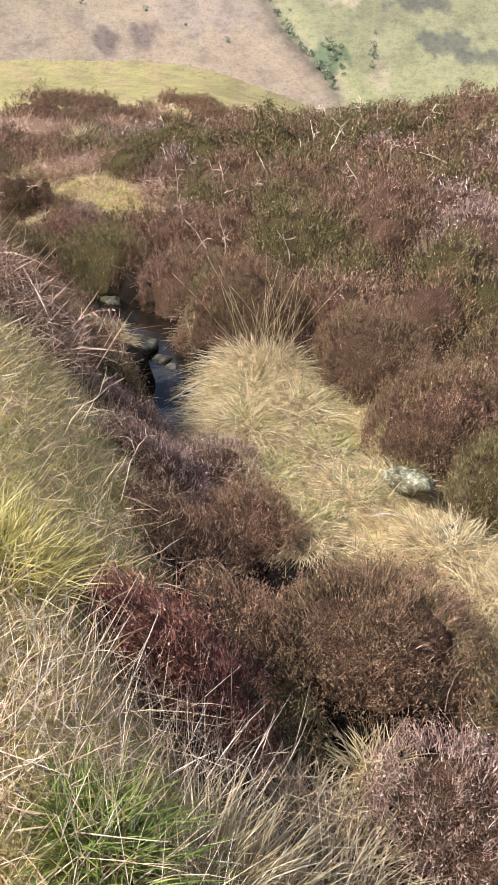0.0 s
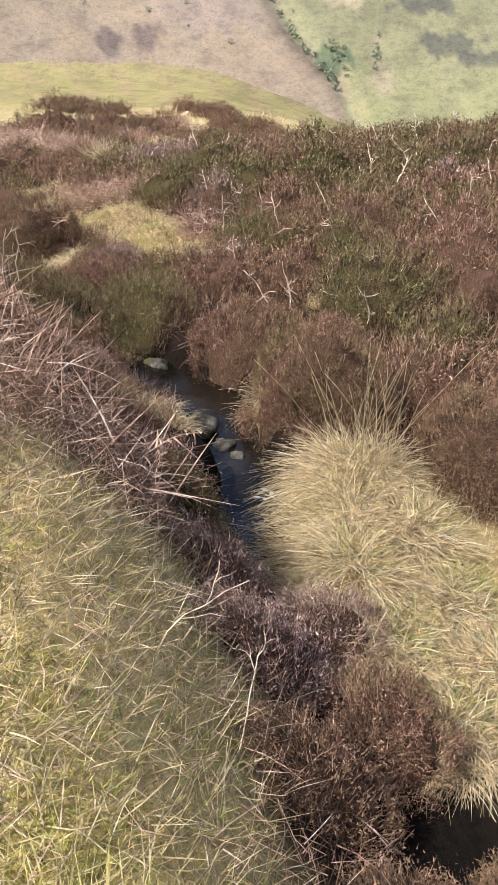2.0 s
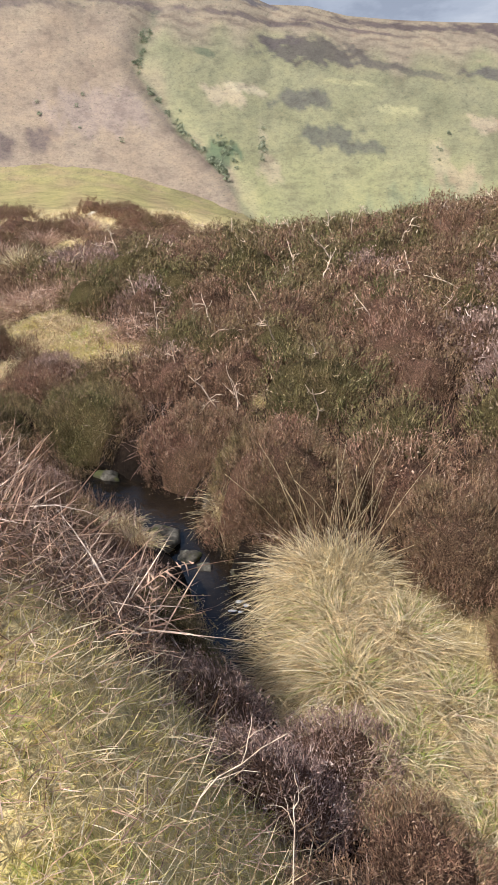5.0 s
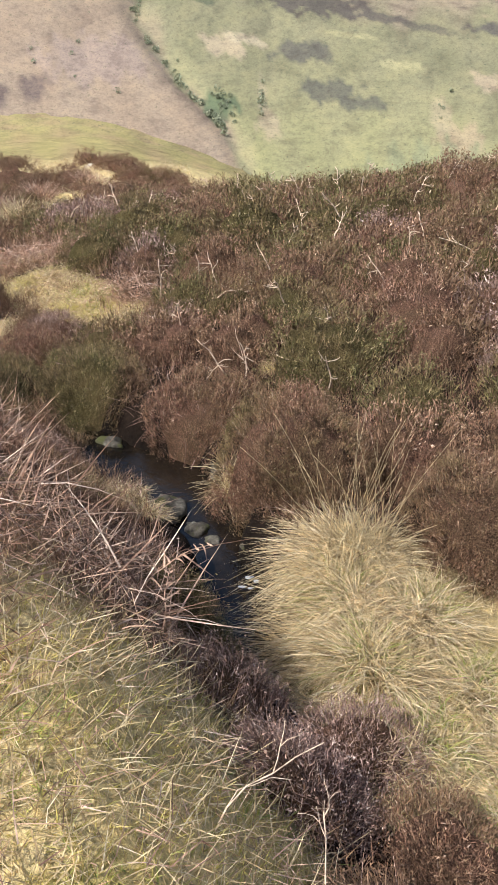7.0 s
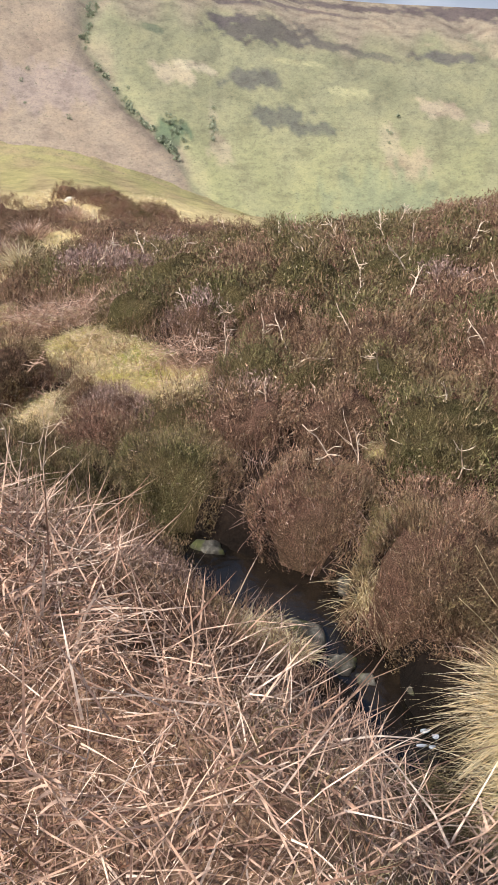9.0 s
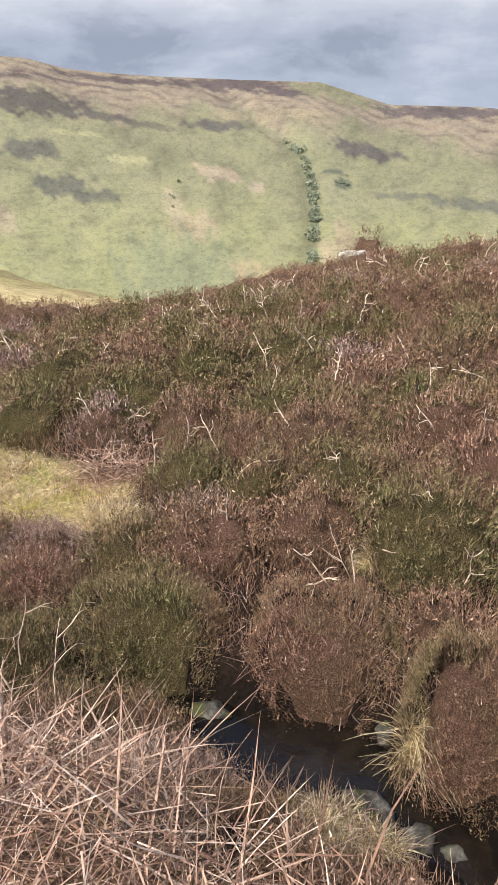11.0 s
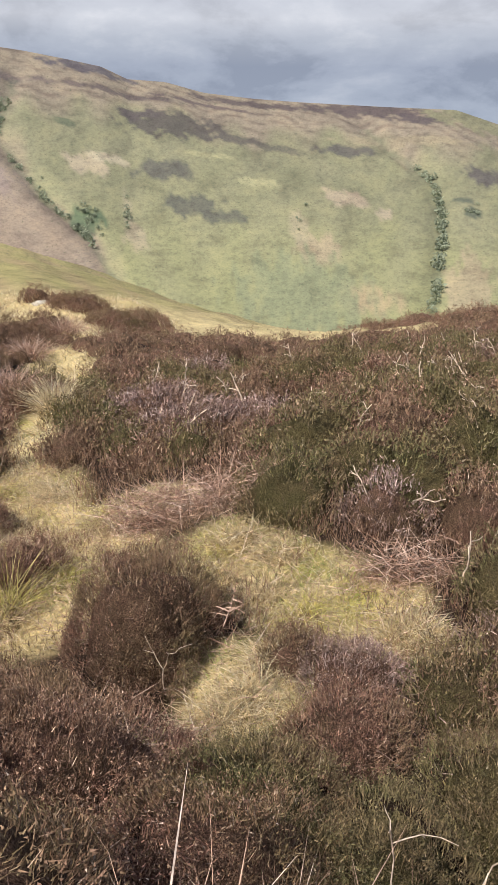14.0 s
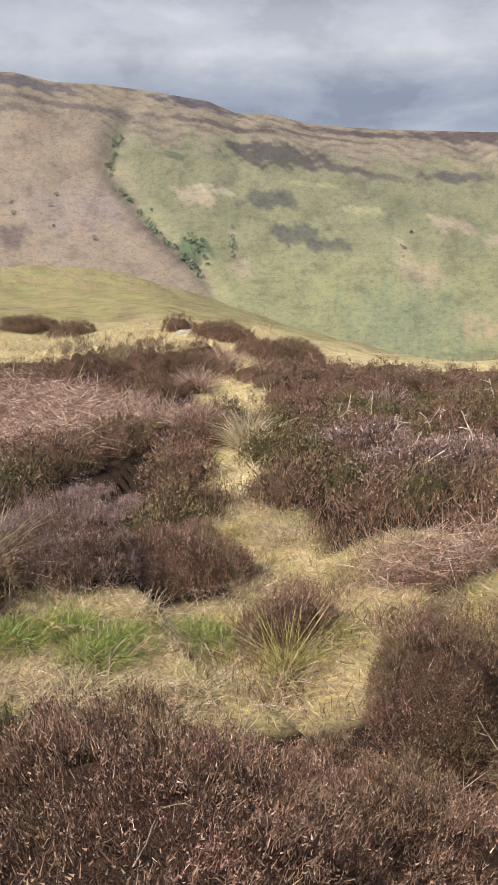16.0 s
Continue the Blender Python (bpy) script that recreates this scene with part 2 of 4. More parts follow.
def height(x, y):
    """The soil's height in metres."""
    x, y = np.asarray(x, float), np.asarray(y, float)
    s, along = ditch_side(x, y)
    # bank that is walked
    walked = 0.56 - 0.36 * smooth(4.6, 6.2, y) - 0.5 * smooth(7.0, 9.5, y) + 0.06 * np.clip(s - 1.3, 0, 6) - 0.12 * smooth(0.6, -0.6, y)
    # moor beyond the ditch
    moor = -0.40 + 0.15 * np.clip(x + 0.2, 0, 6) * smooth(3.5, 6, y) + 0.2 * bell(x, y, 0.2, 9.3, 1.6) + 0.08 * np.clip(x + 1.5, -3, 0)
    rise = smooth(0.1 + 0.3 * smooth(3.9, 4.5, y) * smooth(5.6, 5.2, y), 1.25 + 0.65 * smooth(2.6, 4.2, y), s)
    z = np.where(s > 0, -0.40 + (walked + 0.40) * rise, moor)
    z = z + (moor - z) * smooth(10.5, 14.5, y)
    z = z + lumps(x, y) * (0.35 + 0.65 * smooth(0.4, 1.2, np.abs(s)))
    # the cut of the stream
    wide = 0.21 + 0.05 * np.sin(along * 5.0) + 0.03 * np.sin(along * 11.0 + 1)
    z = z - 0.34 * np.exp(-(s / wide) ** 4) * (1 - smooth(5.2, 5.9, y)) * (1 - smooth(11.5, 14, y)) * smooth(2.55, 3.0, y)
    z = z - 0.34 * bell(x, y, -0.56, 4.92, 0.30) - 0.28 * bell(x, y, -2.12, 6.82, 0.3) - 0.2 * bell(x, y, -3.75, 11.2, 0.35)
    # fall towards the valley
    d = np.clip(y - 8.5, 0, None)
    soft = d * d / (d + 2.0)
    out = np.clip(y - 15, 0, 90)
    right = smooth(-1.0 - 0.12 * out, 4.0 + 0.28 * out, x)
    near = z - (soft - 0.34 * (1 - right) * np.clip(soft - 12, 0, None)) * (0.125 + 0.135 * right)
    r = np.hypot(x - HUB[0], y - HUB[1])
    az = np.degrees(np.arctan2(x - HUB[0], y - HUB[1]))
    # spur and slope down to the valley floor
    edge = np.interp(az, [-40, -10, 0, 6, 12, 18, 24, 50], [105, 90, 78, 66, 50, 36, 25, 24])
    edge = edge + 2.5 * np.sin(az * 1.7) + 1.5 * np.sin(az * 4.1 + 1)
    brink = np.clip(r - edge, 0, None)
    mid = near - 0.33 * brink * brink / (brink + 6.0)
    floor = -112 + 6 * np.sin(az * 0.13 + 0.4)
    u = np.clip((r - 460) / 840, 0, 1)
    top = HUB[2] + 1300 * np.tan(np.radians(np.interp(az, [p[0] for p in SKYLINE], [p[1] for p in SKYLINE])))
    shape = u ** 0.9
    hill = floor + (top - floor) * shape
    cut1, cut2 = cuts(u)
    for c, w, deep in ((cut1, 0.9, 9), (cut2, 0.9, 8)):
        hill = hill - deep * np.exp(-((az - c) / w) ** 2) * np.sin(np.pi * np.clip(u, 0, 1)) ** 0.7
    swell = np.sin(az * 0.35 + u * 5) * 4.0 + np.sin(u * 13 + az * 0.2) * 2.0
    hill = hill + swell * np.sin(np.pi * np.clip(u, 0, 1))
    hill = np.where(r > 1300, top - (r - 1300) * 0.08, hill)
    valley = np.maximum(mid, np.where(r > 460, hill, floor))
    fade = smooth(150, 300, r)
    z = np.where(r < 150, mid, np.maximum(mid, floor) * (1 - fade) + valley * fade)
    ahead = smooth(95, 75, np.abs(az - 10))
    behind = 0.55 + 0.12 * np.clip(r - 2, 0, 400)
    back = smooth(4, 9, r) * (1 - ahead)
    return z * (1 - back) + behind * back


def hill_place(x, y):
    r = np.hypot(x - HUB[0], y - HUB[1])
    return np.degrees(np.arctan2(x - HUB[0], y - HUB[1])), np.clip((r - 460) / 840, 0, 1.3)


# ---- cover of the land ----
GRASSY = [(0.60, 2.85, 0.62, 0.95), (1.4, 1.8, 0.38, 0.6), (-1.0, 7.4, 0.5, 0.4), (-0.78, 7.02, 0.28, 0.2), (-1.65, 6.95, 0.35, 0.35), (-1.4, 8.05, 0.42, 0.4), (-2.0, 9.0, 0.6, 0.35), (-2.2, 8.55, 0.36, 0.3),
          (-2.6, 9.9, 0.42, 0.9), (-3.2, 8.5, 0.65, 0.4), (-3.95, 8.5, 0.75, 0.5), (-2.75, 7.95, 0.5, 0.4), (0.45, 5.72, 0.1, 0.06), (-3.05, 7.78, 0.5, 0.3), (-3.8, 7.75, 0.7, 0.55), (-2.5, 11.8, 0.3, 1.0), (-1.9, 15.5, 0.5, 1.6), (-1.6, 20, 0.9, 2.5)]
BRACKENY = [(-1.5, 8.75, 0.55, 0.17), (-0.5, 7.5, 0.3, 0.1), (-5.4, 15, 1.7, 2.6), (-2.3, 6.7, 0.4, 0.2)]


def grassy(x, y):
    """1 where grass and moss lie open among the heather beyond the ditch."""
    g = np.zeros(np.shape(x))
    for cx, cy, rx, ry in GRASSY:
        g = np.maximum(g, smooth(1.25, 0.8, np.hypot((x - cx) / rx, (y - cy) / ry) + 1.5 * lumps(3 * x, 3 * y)))
    return g


def zones(x, y):
    """Shares of heather, grass and bracken, each 0 to 1."""
    x, y = np.asarray(x, float), np.asarray(y, float)
    s, _ = ditch_side(x, y)
    g = grassy(x, y)
    w = 1.2 * lumps(2 * x + 1, 2 * y)
    lower = 0.35 * smooth(1.2, 0.8, y) - 0.5 * smooth(0.65, 0.3, y)
    lawn = smooth(0.40 + lower, 0.6 + lower, s + w) * smooth(2.8, 2.3, y + w) * (1 - smooth(1.05, 1.3, s + w) * smooth(1.9, 2.4, y))
    brack = smooth(0.45, 0.7, s + w) * np.maximum(smooth(2.2, 2.7, y + w) * (1 - smooth(3.0, 3.5, y) * smooth(-0.15, 0.15, x + 1.4 - 0.33 * (y - 3.58) + w)), smooth(1.05, 1.3, s + w) * smooth(1.9, 2.4, y)) * smooth(5.6, 5.0, y - 0.5 * (x + 1.5) + w)
    brack = np.where(s > 0, brack, 0)
    for cx, cy, rx, ry in BRACKENY:
        brack = np.maximum(brack, smooth(1.3, 0.8, np.hypot((x - cx) / rx, (y - cy) / ry) + w))
    far_grass = smooth(19.0, 22.5, y + 0.5 * (x + 3) + 3 * w) * smooth(5, 1, x - 0.16 * y)
    beyond = smooth(0.9, 1.3, s + w) * smooth(10.0, 11.0, y) * smooth(0.0, 0.4, 3 * lumps(2.3 * x, 1.7 * y))
    grass = np.where(s > 0, np.maximum(np.maximum(lawn, beyond), g * smooth(6.5, 6.9, y)), g)
    grass = np.maximum(grass, far_grass) * (1 - brack)
    heath = (1 - grass) * (1 - brack)
    return heath, grass, brack


# patch colours are greyed too, with the haze painted into them
HILL_PATCHES = [
    # compass angle, share of the way up, half sizes, sRGB
    (11.4, 0.635, 3.2, 0.085, (104, 98, 94)), (8.9, 0.68, 1.3, 0.035, (108, 100, 98)), (15.2, 0.60, 1.8, 0.03, (116, 110, 102)), (10.6, 0.39, 1.9, 0.034, (114, 112, 104)), (12.4, 0.275, 1.9, 0.03, (114, 114, 104)), (14.6, 0.245, 1.6, 0.018, (116, 116, 104)),
    (5.6, 0.375, 1.3, 0.035, (182, 168, 142)), (6.9, 0.41, 1.2, 0.018, (190, 178, 150)), (8.0, 0.25, 0.25, 0.06, (170, 162, 134)), (8.5, 0.17, 0.8, 0.035, (174, 162, 134)),
    (5.3, 0.20, 1.1, 0.028, (108, 126, 98)), (4.2, 0.54, 0.9, 0.02, (122, 128, 104)), (22.8, 0.615, 1.8, 0.03, (110, 106, 102)), (32.8, 0.51, 2.3, 0.038, (112, 106, 104)), (40.2, 0.31, 3.0, 0.022, (126, 126, 112)), (35.5, 0.33, 2.0, 0.014, (128, 128, 112)), (18.5, 0.58, 1.6, 0.025, (126, 122, 108)),
    (22.9, 0.355, 1.5, 0.035, (184, 168, 142)), (21.0, 0.165, 1.6, 0.04, (180, 164, 134)), (19.8, 0.22, 0.7, 0.05, (172, 162, 132)), (24.5, 0.075, 2.3, 0.028, (176, 158, 126)), (25.5, 0.31, 0.5, 0.025, (178, 164, 140)), (19.0, 0.13, 0.1, 0.07, (196, 186, 152)), (13.5, 0.47, 1.6, 0.014, (168, 164, 126)), (17.0, 0.36, 1.2, 0.016, (170, 166, 128)),
    (31.4, 0.355, 0.6, 0.018, (104, 112, 98)), (30.6, 0.40, 0.8, 0.01, (108, 114, 100)), (31.6, 0.12, 1.6, 0.09, (172, 158, 128)), (24.5, 0.95, 4.5, 0.06, (108, 96, 96)), (17.0, 0.93, 5.0, 0.03, (112, 100, 98)), (38.0, 0.93, 6.0, 0.06, (112, 102, 102)), (27.5, 0.88, 2.0, 0.05, (104, 94, 96)),
    (8.0, 0.80, 4.0, 0.02, (120, 108, 104)), (13.5, 0.84, 3.5, 0.016, (120, 106, 104)), (-5.0, 0.93, 3.0, 0.05, (120, 112, 114)), (6.0, 0.95, 2.6, 0.05, (112, 106, 112)), (-2.0, 0.80, 6.0, 0.025, (134, 120, 114)), (-8.0, 0.70, 4.0, 0.03, (136, 122, 114)),
    (-2.5, 0.30, 3.5, 0.06, (160, 144, 132)), (-9.0, 0.23, 1.0, 0.03, (132, 118, 112)), (-6.5, 0.24, 0.8, 0.03, (130, 116, 110)), (30.5, 0.94, 2.6, 0.1, (142, 140, 110)), (20.0, 0.07, 4.5, 0.08, (142, 146, 114)), (36.5, 0.09, 3.0, 0.03, (128, 142, 110)), (27.0, 0.68, 4.0, 0.03, (160, 148, 122)),
]


def cover(x, y):
    """Colour of what grows on the ground, linear, far hill with haze mixed in."""
    def c(*rgb):
        return np.array(srgb(*rgb)[:3])
    s, _ = ditch_side(x, y)
    heath, grass, brack = zones(x, y)
    n = lumps(5 * x, 5 * y) * 4
    col = heath[:, None] * c(56, 44, 36) + grass[:, None] * c(200, 182, 136) + brack[:, None] * c(132, 108, 90)
    moss = (grass * smooth(0.1, 0.6, n) * (y < 17))[:, None]
    col = col * (1 - moss) + moss * c(174, 164, 98)
    # stream bed painted near black, holding the shade under its overgrown banks
    shaded_bed = (np.exp(-(s / 0.34) ** 4) * smooth(6.2, 5.5, y))[:, None]
    col = col * (1 - shaded_bed) + shaded_bed * c(22, 18, 15)
    r = np.hypot(x - HUB[0], y - HUB[1])
    az, u = hill_place(x, y)
    spur = smooth(20, 32, r)[:, None]
    streak = (0.5 + 0.5 * np.sin(r * 0.35 + 2.5 * np.sin(az * 0.4)))[:, None] * 0.5 + 0.25 * (np.sin(az * 2.1 + r * 0.1))[:, None]
    col = col * (1 - spur) + spur * (c(150, 142, 98) * (1 - np.clip(streak, 0, 1)) + np.clip(streak, 0, 1) * c(152, 134, 104))
    # far hill: greens and browns paled and greyed to hold distance haze
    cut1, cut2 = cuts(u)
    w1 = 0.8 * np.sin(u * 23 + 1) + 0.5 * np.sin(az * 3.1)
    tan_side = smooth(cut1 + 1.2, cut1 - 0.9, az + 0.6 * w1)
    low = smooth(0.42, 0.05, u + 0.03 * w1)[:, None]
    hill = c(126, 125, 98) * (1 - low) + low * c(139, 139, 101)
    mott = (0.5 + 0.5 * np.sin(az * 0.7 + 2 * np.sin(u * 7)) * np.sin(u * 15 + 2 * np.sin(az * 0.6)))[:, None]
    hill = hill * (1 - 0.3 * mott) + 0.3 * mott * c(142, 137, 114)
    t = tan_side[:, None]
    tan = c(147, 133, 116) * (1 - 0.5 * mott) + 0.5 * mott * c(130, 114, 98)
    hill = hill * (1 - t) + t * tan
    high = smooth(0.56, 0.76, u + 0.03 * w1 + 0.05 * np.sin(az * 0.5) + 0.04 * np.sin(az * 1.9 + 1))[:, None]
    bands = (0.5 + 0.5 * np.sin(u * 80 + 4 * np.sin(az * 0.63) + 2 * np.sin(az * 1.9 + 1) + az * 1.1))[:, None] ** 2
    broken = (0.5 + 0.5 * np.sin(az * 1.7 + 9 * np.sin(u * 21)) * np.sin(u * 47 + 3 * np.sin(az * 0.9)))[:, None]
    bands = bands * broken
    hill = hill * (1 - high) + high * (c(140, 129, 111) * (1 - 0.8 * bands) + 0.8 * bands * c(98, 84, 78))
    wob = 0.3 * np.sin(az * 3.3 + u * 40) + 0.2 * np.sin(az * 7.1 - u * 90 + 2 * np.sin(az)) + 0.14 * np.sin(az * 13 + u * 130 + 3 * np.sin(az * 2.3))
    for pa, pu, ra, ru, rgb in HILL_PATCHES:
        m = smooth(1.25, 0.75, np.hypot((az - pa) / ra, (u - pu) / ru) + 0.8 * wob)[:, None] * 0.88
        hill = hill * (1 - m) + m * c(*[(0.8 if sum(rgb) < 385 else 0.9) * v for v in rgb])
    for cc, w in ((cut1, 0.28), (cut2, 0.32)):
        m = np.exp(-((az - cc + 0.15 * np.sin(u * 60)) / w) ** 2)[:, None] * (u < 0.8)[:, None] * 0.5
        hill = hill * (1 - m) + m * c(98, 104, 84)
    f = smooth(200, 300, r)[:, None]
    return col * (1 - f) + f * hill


def mesh_from(name, verts, quads=None, tris=None):
    """A mesh from arrays of places and faces."""
    me = bpy.data.meshes.new(name)
    verts = np.asarray(verts, np.float32)
    loops, starts, k = [], [], 0
    for f, n in ((quads, 4), (tris, 3)):
        if f is not None and len(f):
            f = np.asarray(f, np.int32)
            loops.append(f.ravel())
            starts.append(k + np.arange(len(f), dtype=np.int32) * n)
            k += f.size
    loops, starts = np.concatenate(loops), np.concatenate(starts)
    me.vertices.add(len(verts))
    me.vertices.foreach_set("co", verts.ravel())
    me.loops.add(len(loops))
    me.loops.foreach_set("vertex_index", loops)
    me.polygons.add(len(starts))
    me.polygons.foreach_set("loop_start", starts)
    me.update(calc_edges=True)
    me.validate()
    return me


def shade_smooth(me):
    me.polygons.foreach_set("use_smooth", np.ones(len(me.polygons), bool))


def part(name, me, material, parent=None, label=""):
    me.materials.append(material)
    ob = new(name, me)
    if parent:
        ob.parent = parent
    return tagged(ob, label)


# ---- the ground, one sheet ----
def build_ground():
    fan = np.concatenate([np.arange(-180, -36, 6.0), np.arange(-36, 62, 0.28), np.arange(62, 180, 6.0)])
    near = 0.3 * 1.024 ** np.arange(0, 310)
    rings = np.concatenate([[0.12], near[near < 300], np.arange(305, 450, 12.0), np.arange(455, 1330, 8.0), [1350, 1500, 2000, 2800, 3700]])
    a, r = np.meshgrid(np.radians(fan), rings)
    x, y = HUB[0] + r * np.sin(a), HUB[1] + r * np.cos(a)
    x, y = x.ravel(), y.ravel()
    z = height(x, y)
    n, m = len(rings), len(fan)
    i, j = np.meshgrid(np.arange(n - 1), np.arange(m), indexing="ij")
    j2 = (j + 1) % m
    quads = np.stack([i * m + j, (i + 1) * m + j, (i + 1) * m + j2, i * m + j2], -1).reshape(-1, 4)[:, ::-1]
    hub = np.array([[HUB[0], HUB[1], float(height(HUB[0], HUB[1]))]])
    verts = np.concatenate([np.stack([x, y, z], 1), hub])
    k = np.arange(m)
    tris = np.stack([np.full(m, n * m), (k + 1) % m, k], 1)
    me = mesh_from("ground", verts, quads, tris)
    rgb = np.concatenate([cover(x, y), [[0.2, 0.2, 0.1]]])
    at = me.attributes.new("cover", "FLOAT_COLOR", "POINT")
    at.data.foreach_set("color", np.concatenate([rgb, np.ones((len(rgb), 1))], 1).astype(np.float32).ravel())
    az = hill_place(verts[:, 0], verts[:, 1])[0]
    share = smooth(30, 60, np.hypot(verts[:, 0] - HUB[0], verts[:, 1] - HUB[1]))
    at = me.attributes.new("far_cover", "FLOAT_VECTOR", "POINT")
    at.data.foreach_set("vector", np.stack([az, np.degrees(np.arctan2(verts[:, 2] - HUB[2], np.hypot(verts[:, 0] - HUB[0], verts[:, 1] - HUB[1]))) * 1.6, share], 1).astype(np.float32).ravel())
    shade_smooth(me)
    ob = part("ground", me, LAND)
    tagged(ob, "peaty moorland ground falling to a green valley and far hills", "ground", kind="structure")


build_ground()


# ---- blades, shoots and stalks ----
def unit(v):
    return v / np.maximum(np.linalg.norm(v, axis=1, keepdims=True), 1e-9)


def blades(root, way, length, width, bend, rng, segs=2):
    """Thin tapered strips from roots along ways, bent over by bend; arrays for one mesh."""
    n = len(root)
    way = unit(way)
    side = unit(np.cross(way, rng.normal(size=(n, 3))))
    over = np.cross(side, way)
    length, width, bend = (np.broadcast_to(np.asarray(v, float), (n,)) for v in (length, width, bend))
    rows = []
    for k in range(segs):
        u = k / segs
        mid = root + way * (length * u)[:, None] + over * (bend * length * u * u)[:, None] - np.array([0, 0, 1.0]) * (np.abs(bend) * length * u * u * 0.5)[:, None]
        w = width * (1 - 0.65 * u) * 0.5
        rows += [mid - side * w[:, None], mid + side * w[:, None]]
    tip = root + way * length[:, None] + over * (bend * length)[:, None] - np.array([0, 0, 1.0]) * (np.abs(bend) * length * 0.5)[:, None]
    v = np.stack(rows + [tip], 1)
    per = 2 * segs + 1
    base = (np.arange(n) * per)[:, None]
    quads = [base + np.array([[2 * k, 2 * k + 1, 2 * k + 3, 2 * k + 2]]) for k in range(segs - 1)]
    tris = base + np.array([[2 * segs - 2, 2 * segs - 1, 2 * segs]])
    return v.reshape(-1, 3), (np.concatenate(quads) if quads else np.zeros((0, 4), int)), tris


def join(*pieces):
    v, q, t, k = [], [], [], 0
    for a, b, c in pieces:
        v.append(a)
        q.append(b + k)
        t.append(c + k)
        k += len(a)
    return np.concatenate(v), np.concatenate(q), np.concatenate(t)


def dome_profile(q, full=2.6):
    return np.sqrt(np.clip(1 - np.clip(q, 0, 1) ** full, 0, 1))


def dome_lift(a, cx, cy):
    """How the outline of a bush swells round its middle."""
    return 1 + 0.12 * np.sin(2 * a + cx * 9) + 0.07 * np.sin(5 * a + cy * 7)


def dome_lumps(x, y, cx):
    return 0.86 + 0.17 * np.sin(12 * x + cx) * np.sin(11 * y) + 0.09 * np.sin(27 * x) * np.sin(25 * y + 1)


def foliage_on_dome(cx, cy, rx, h, count, rng, size=1.0):
    """Tufts of short upright shoots and small leaves all over a dome of radius rx and height h on the soil."""
    each = 16
    tufts = max(count // each, 6)
    a, t = rng.uniform(0, 2 * math.pi, tufts), rng.uniform(0, 1, tufts)
    low = rng.uniform(0.04, 0.62, tufts)
    crown = 0.9 * rx / (0.9 * rx + 1.24 * h)
    q = np.where(t < crown, 0.94 * np.sqrt(t / crown), (1 - low ** 2) ** (1 / 2.6))
    lift = dome_lift(a, cx, cy)
    x, y = cx + rx * lift * q * np.cos(a), cy + rx * lift * q * np.sin(a)
    dome = h * np.where(t < crown, dome_profile(q), low) * dome_lumps(x, y, cx)
    z = height(x, y) + dome + rng.normal(0, 0.018 * size ** 0.4, tufts) - 0.02
    out = np.stack([np.cos(a) * (0.1 + 0.55 * q ** 2), np.sin(a) * (0.1 + 0.55 * q ** 2), np.full(tufts, 0.9)], 1) + rng.normal(0, 0.2, (tufts, 3))
    tall = np.repeat(rng.uniform(0.045, 0.085, tufts), each) * size ** 0.35
    n = tufts * each
    way = unit(np.repeat(unit(out), each, 0) + rng.normal(0, 0.25, (n, 3)))
    root = np.repeat(np.stack([x, y, z], 1), each, 0) + rng.normal(0, 0.016 * size ** 0.6, (n, 3)) - way * (tall * 0.55)[:, None]
    leaf = rng.uniform(0, 1, n) < 0.48
    along = rng.uniform(0.25, 1.15, n)
    root = np.where(leaf[:, None], root + way * (tall * along)[:, None], root)
    way = np.where(leaf[:, None], unit(way + rng.normal(0, 0.9, (n, 3))), way)
    length = np.where(leaf, rng.uniform(0.009, 0.019, n) * size ** 0.8, tall * rng.uniform(0.5, 0.95, n))
    width = np.where(leaf, rng.uniform(0.004, 0.0072, n), rng.uniform(0.0026, 0.0048, n)) * size
    return blades(root, way, length, width, 0.0, rng, 1)


def dome_core(cx, cy, rx, h, m=18, n=7):
    """The dark twiggy inside of a heather bush."""
    i, j = np.meshgrid(np.arange(n), np.arange(m), indexing="ij")
    q = (1.0 - i / (n - 0.4)) ** 0.6
    a = 2 * math.pi * j / m
    r = 0.76 * rx * dome_lift(a, cx, cy) * q
    x, y = cx + r * np.cos(a), cy + r * np.sin(a)
    z = 0.70 * h * dome_profile(q) * dome_lumps(x, y, cx) - np.where(i == 0, 0.06, 0.015)
    v = np.stack([x, y, height(x, y) + z], -1).reshape(-1, 3)
    i, j = i[:-1], j[:-1]
    k = (j + 1) % m
    quads = np.stack([i * m + j, i * m + k, (i + 1) * m + k, (i + 1) * m + j], -1).reshape(-1, 4)
    v = np.vstack([v, v[-m:].mean(0) + np.array([0, 0, 0.008])])
    ring = np.arange(m)
    tris = np.stack([(n - 1) * m + ring, (n - 1) * m + (ring + 1) % m, np.full(m, n * m)], 1)
    return v, quads, tris


def heather_bush(cx, cy, r, h, density, rng, material=None, label="brown heather bush with dense wiry shoots on peat", size=1.0):
    base = np.array([cx, cy, float(height(cx, cy))])
    v, q, t = dome_core(cx, cy, r, h)
    me = mesh_from("heather_bush", v - base, q, t)
    shade_smooth(me)
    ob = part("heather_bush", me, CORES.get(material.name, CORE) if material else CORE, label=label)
    ob.location = base
    tagged(ob, category="heather bush", group="heather bushes on the moor")
    v, q, t = foliage_on_dome(cx, cy, r, h, int(density * math.pi * r * r), rng, size)
    part("foliage", mesh_from("foliage", v - base, q, t), material or HEATHER, ob)
    return ob


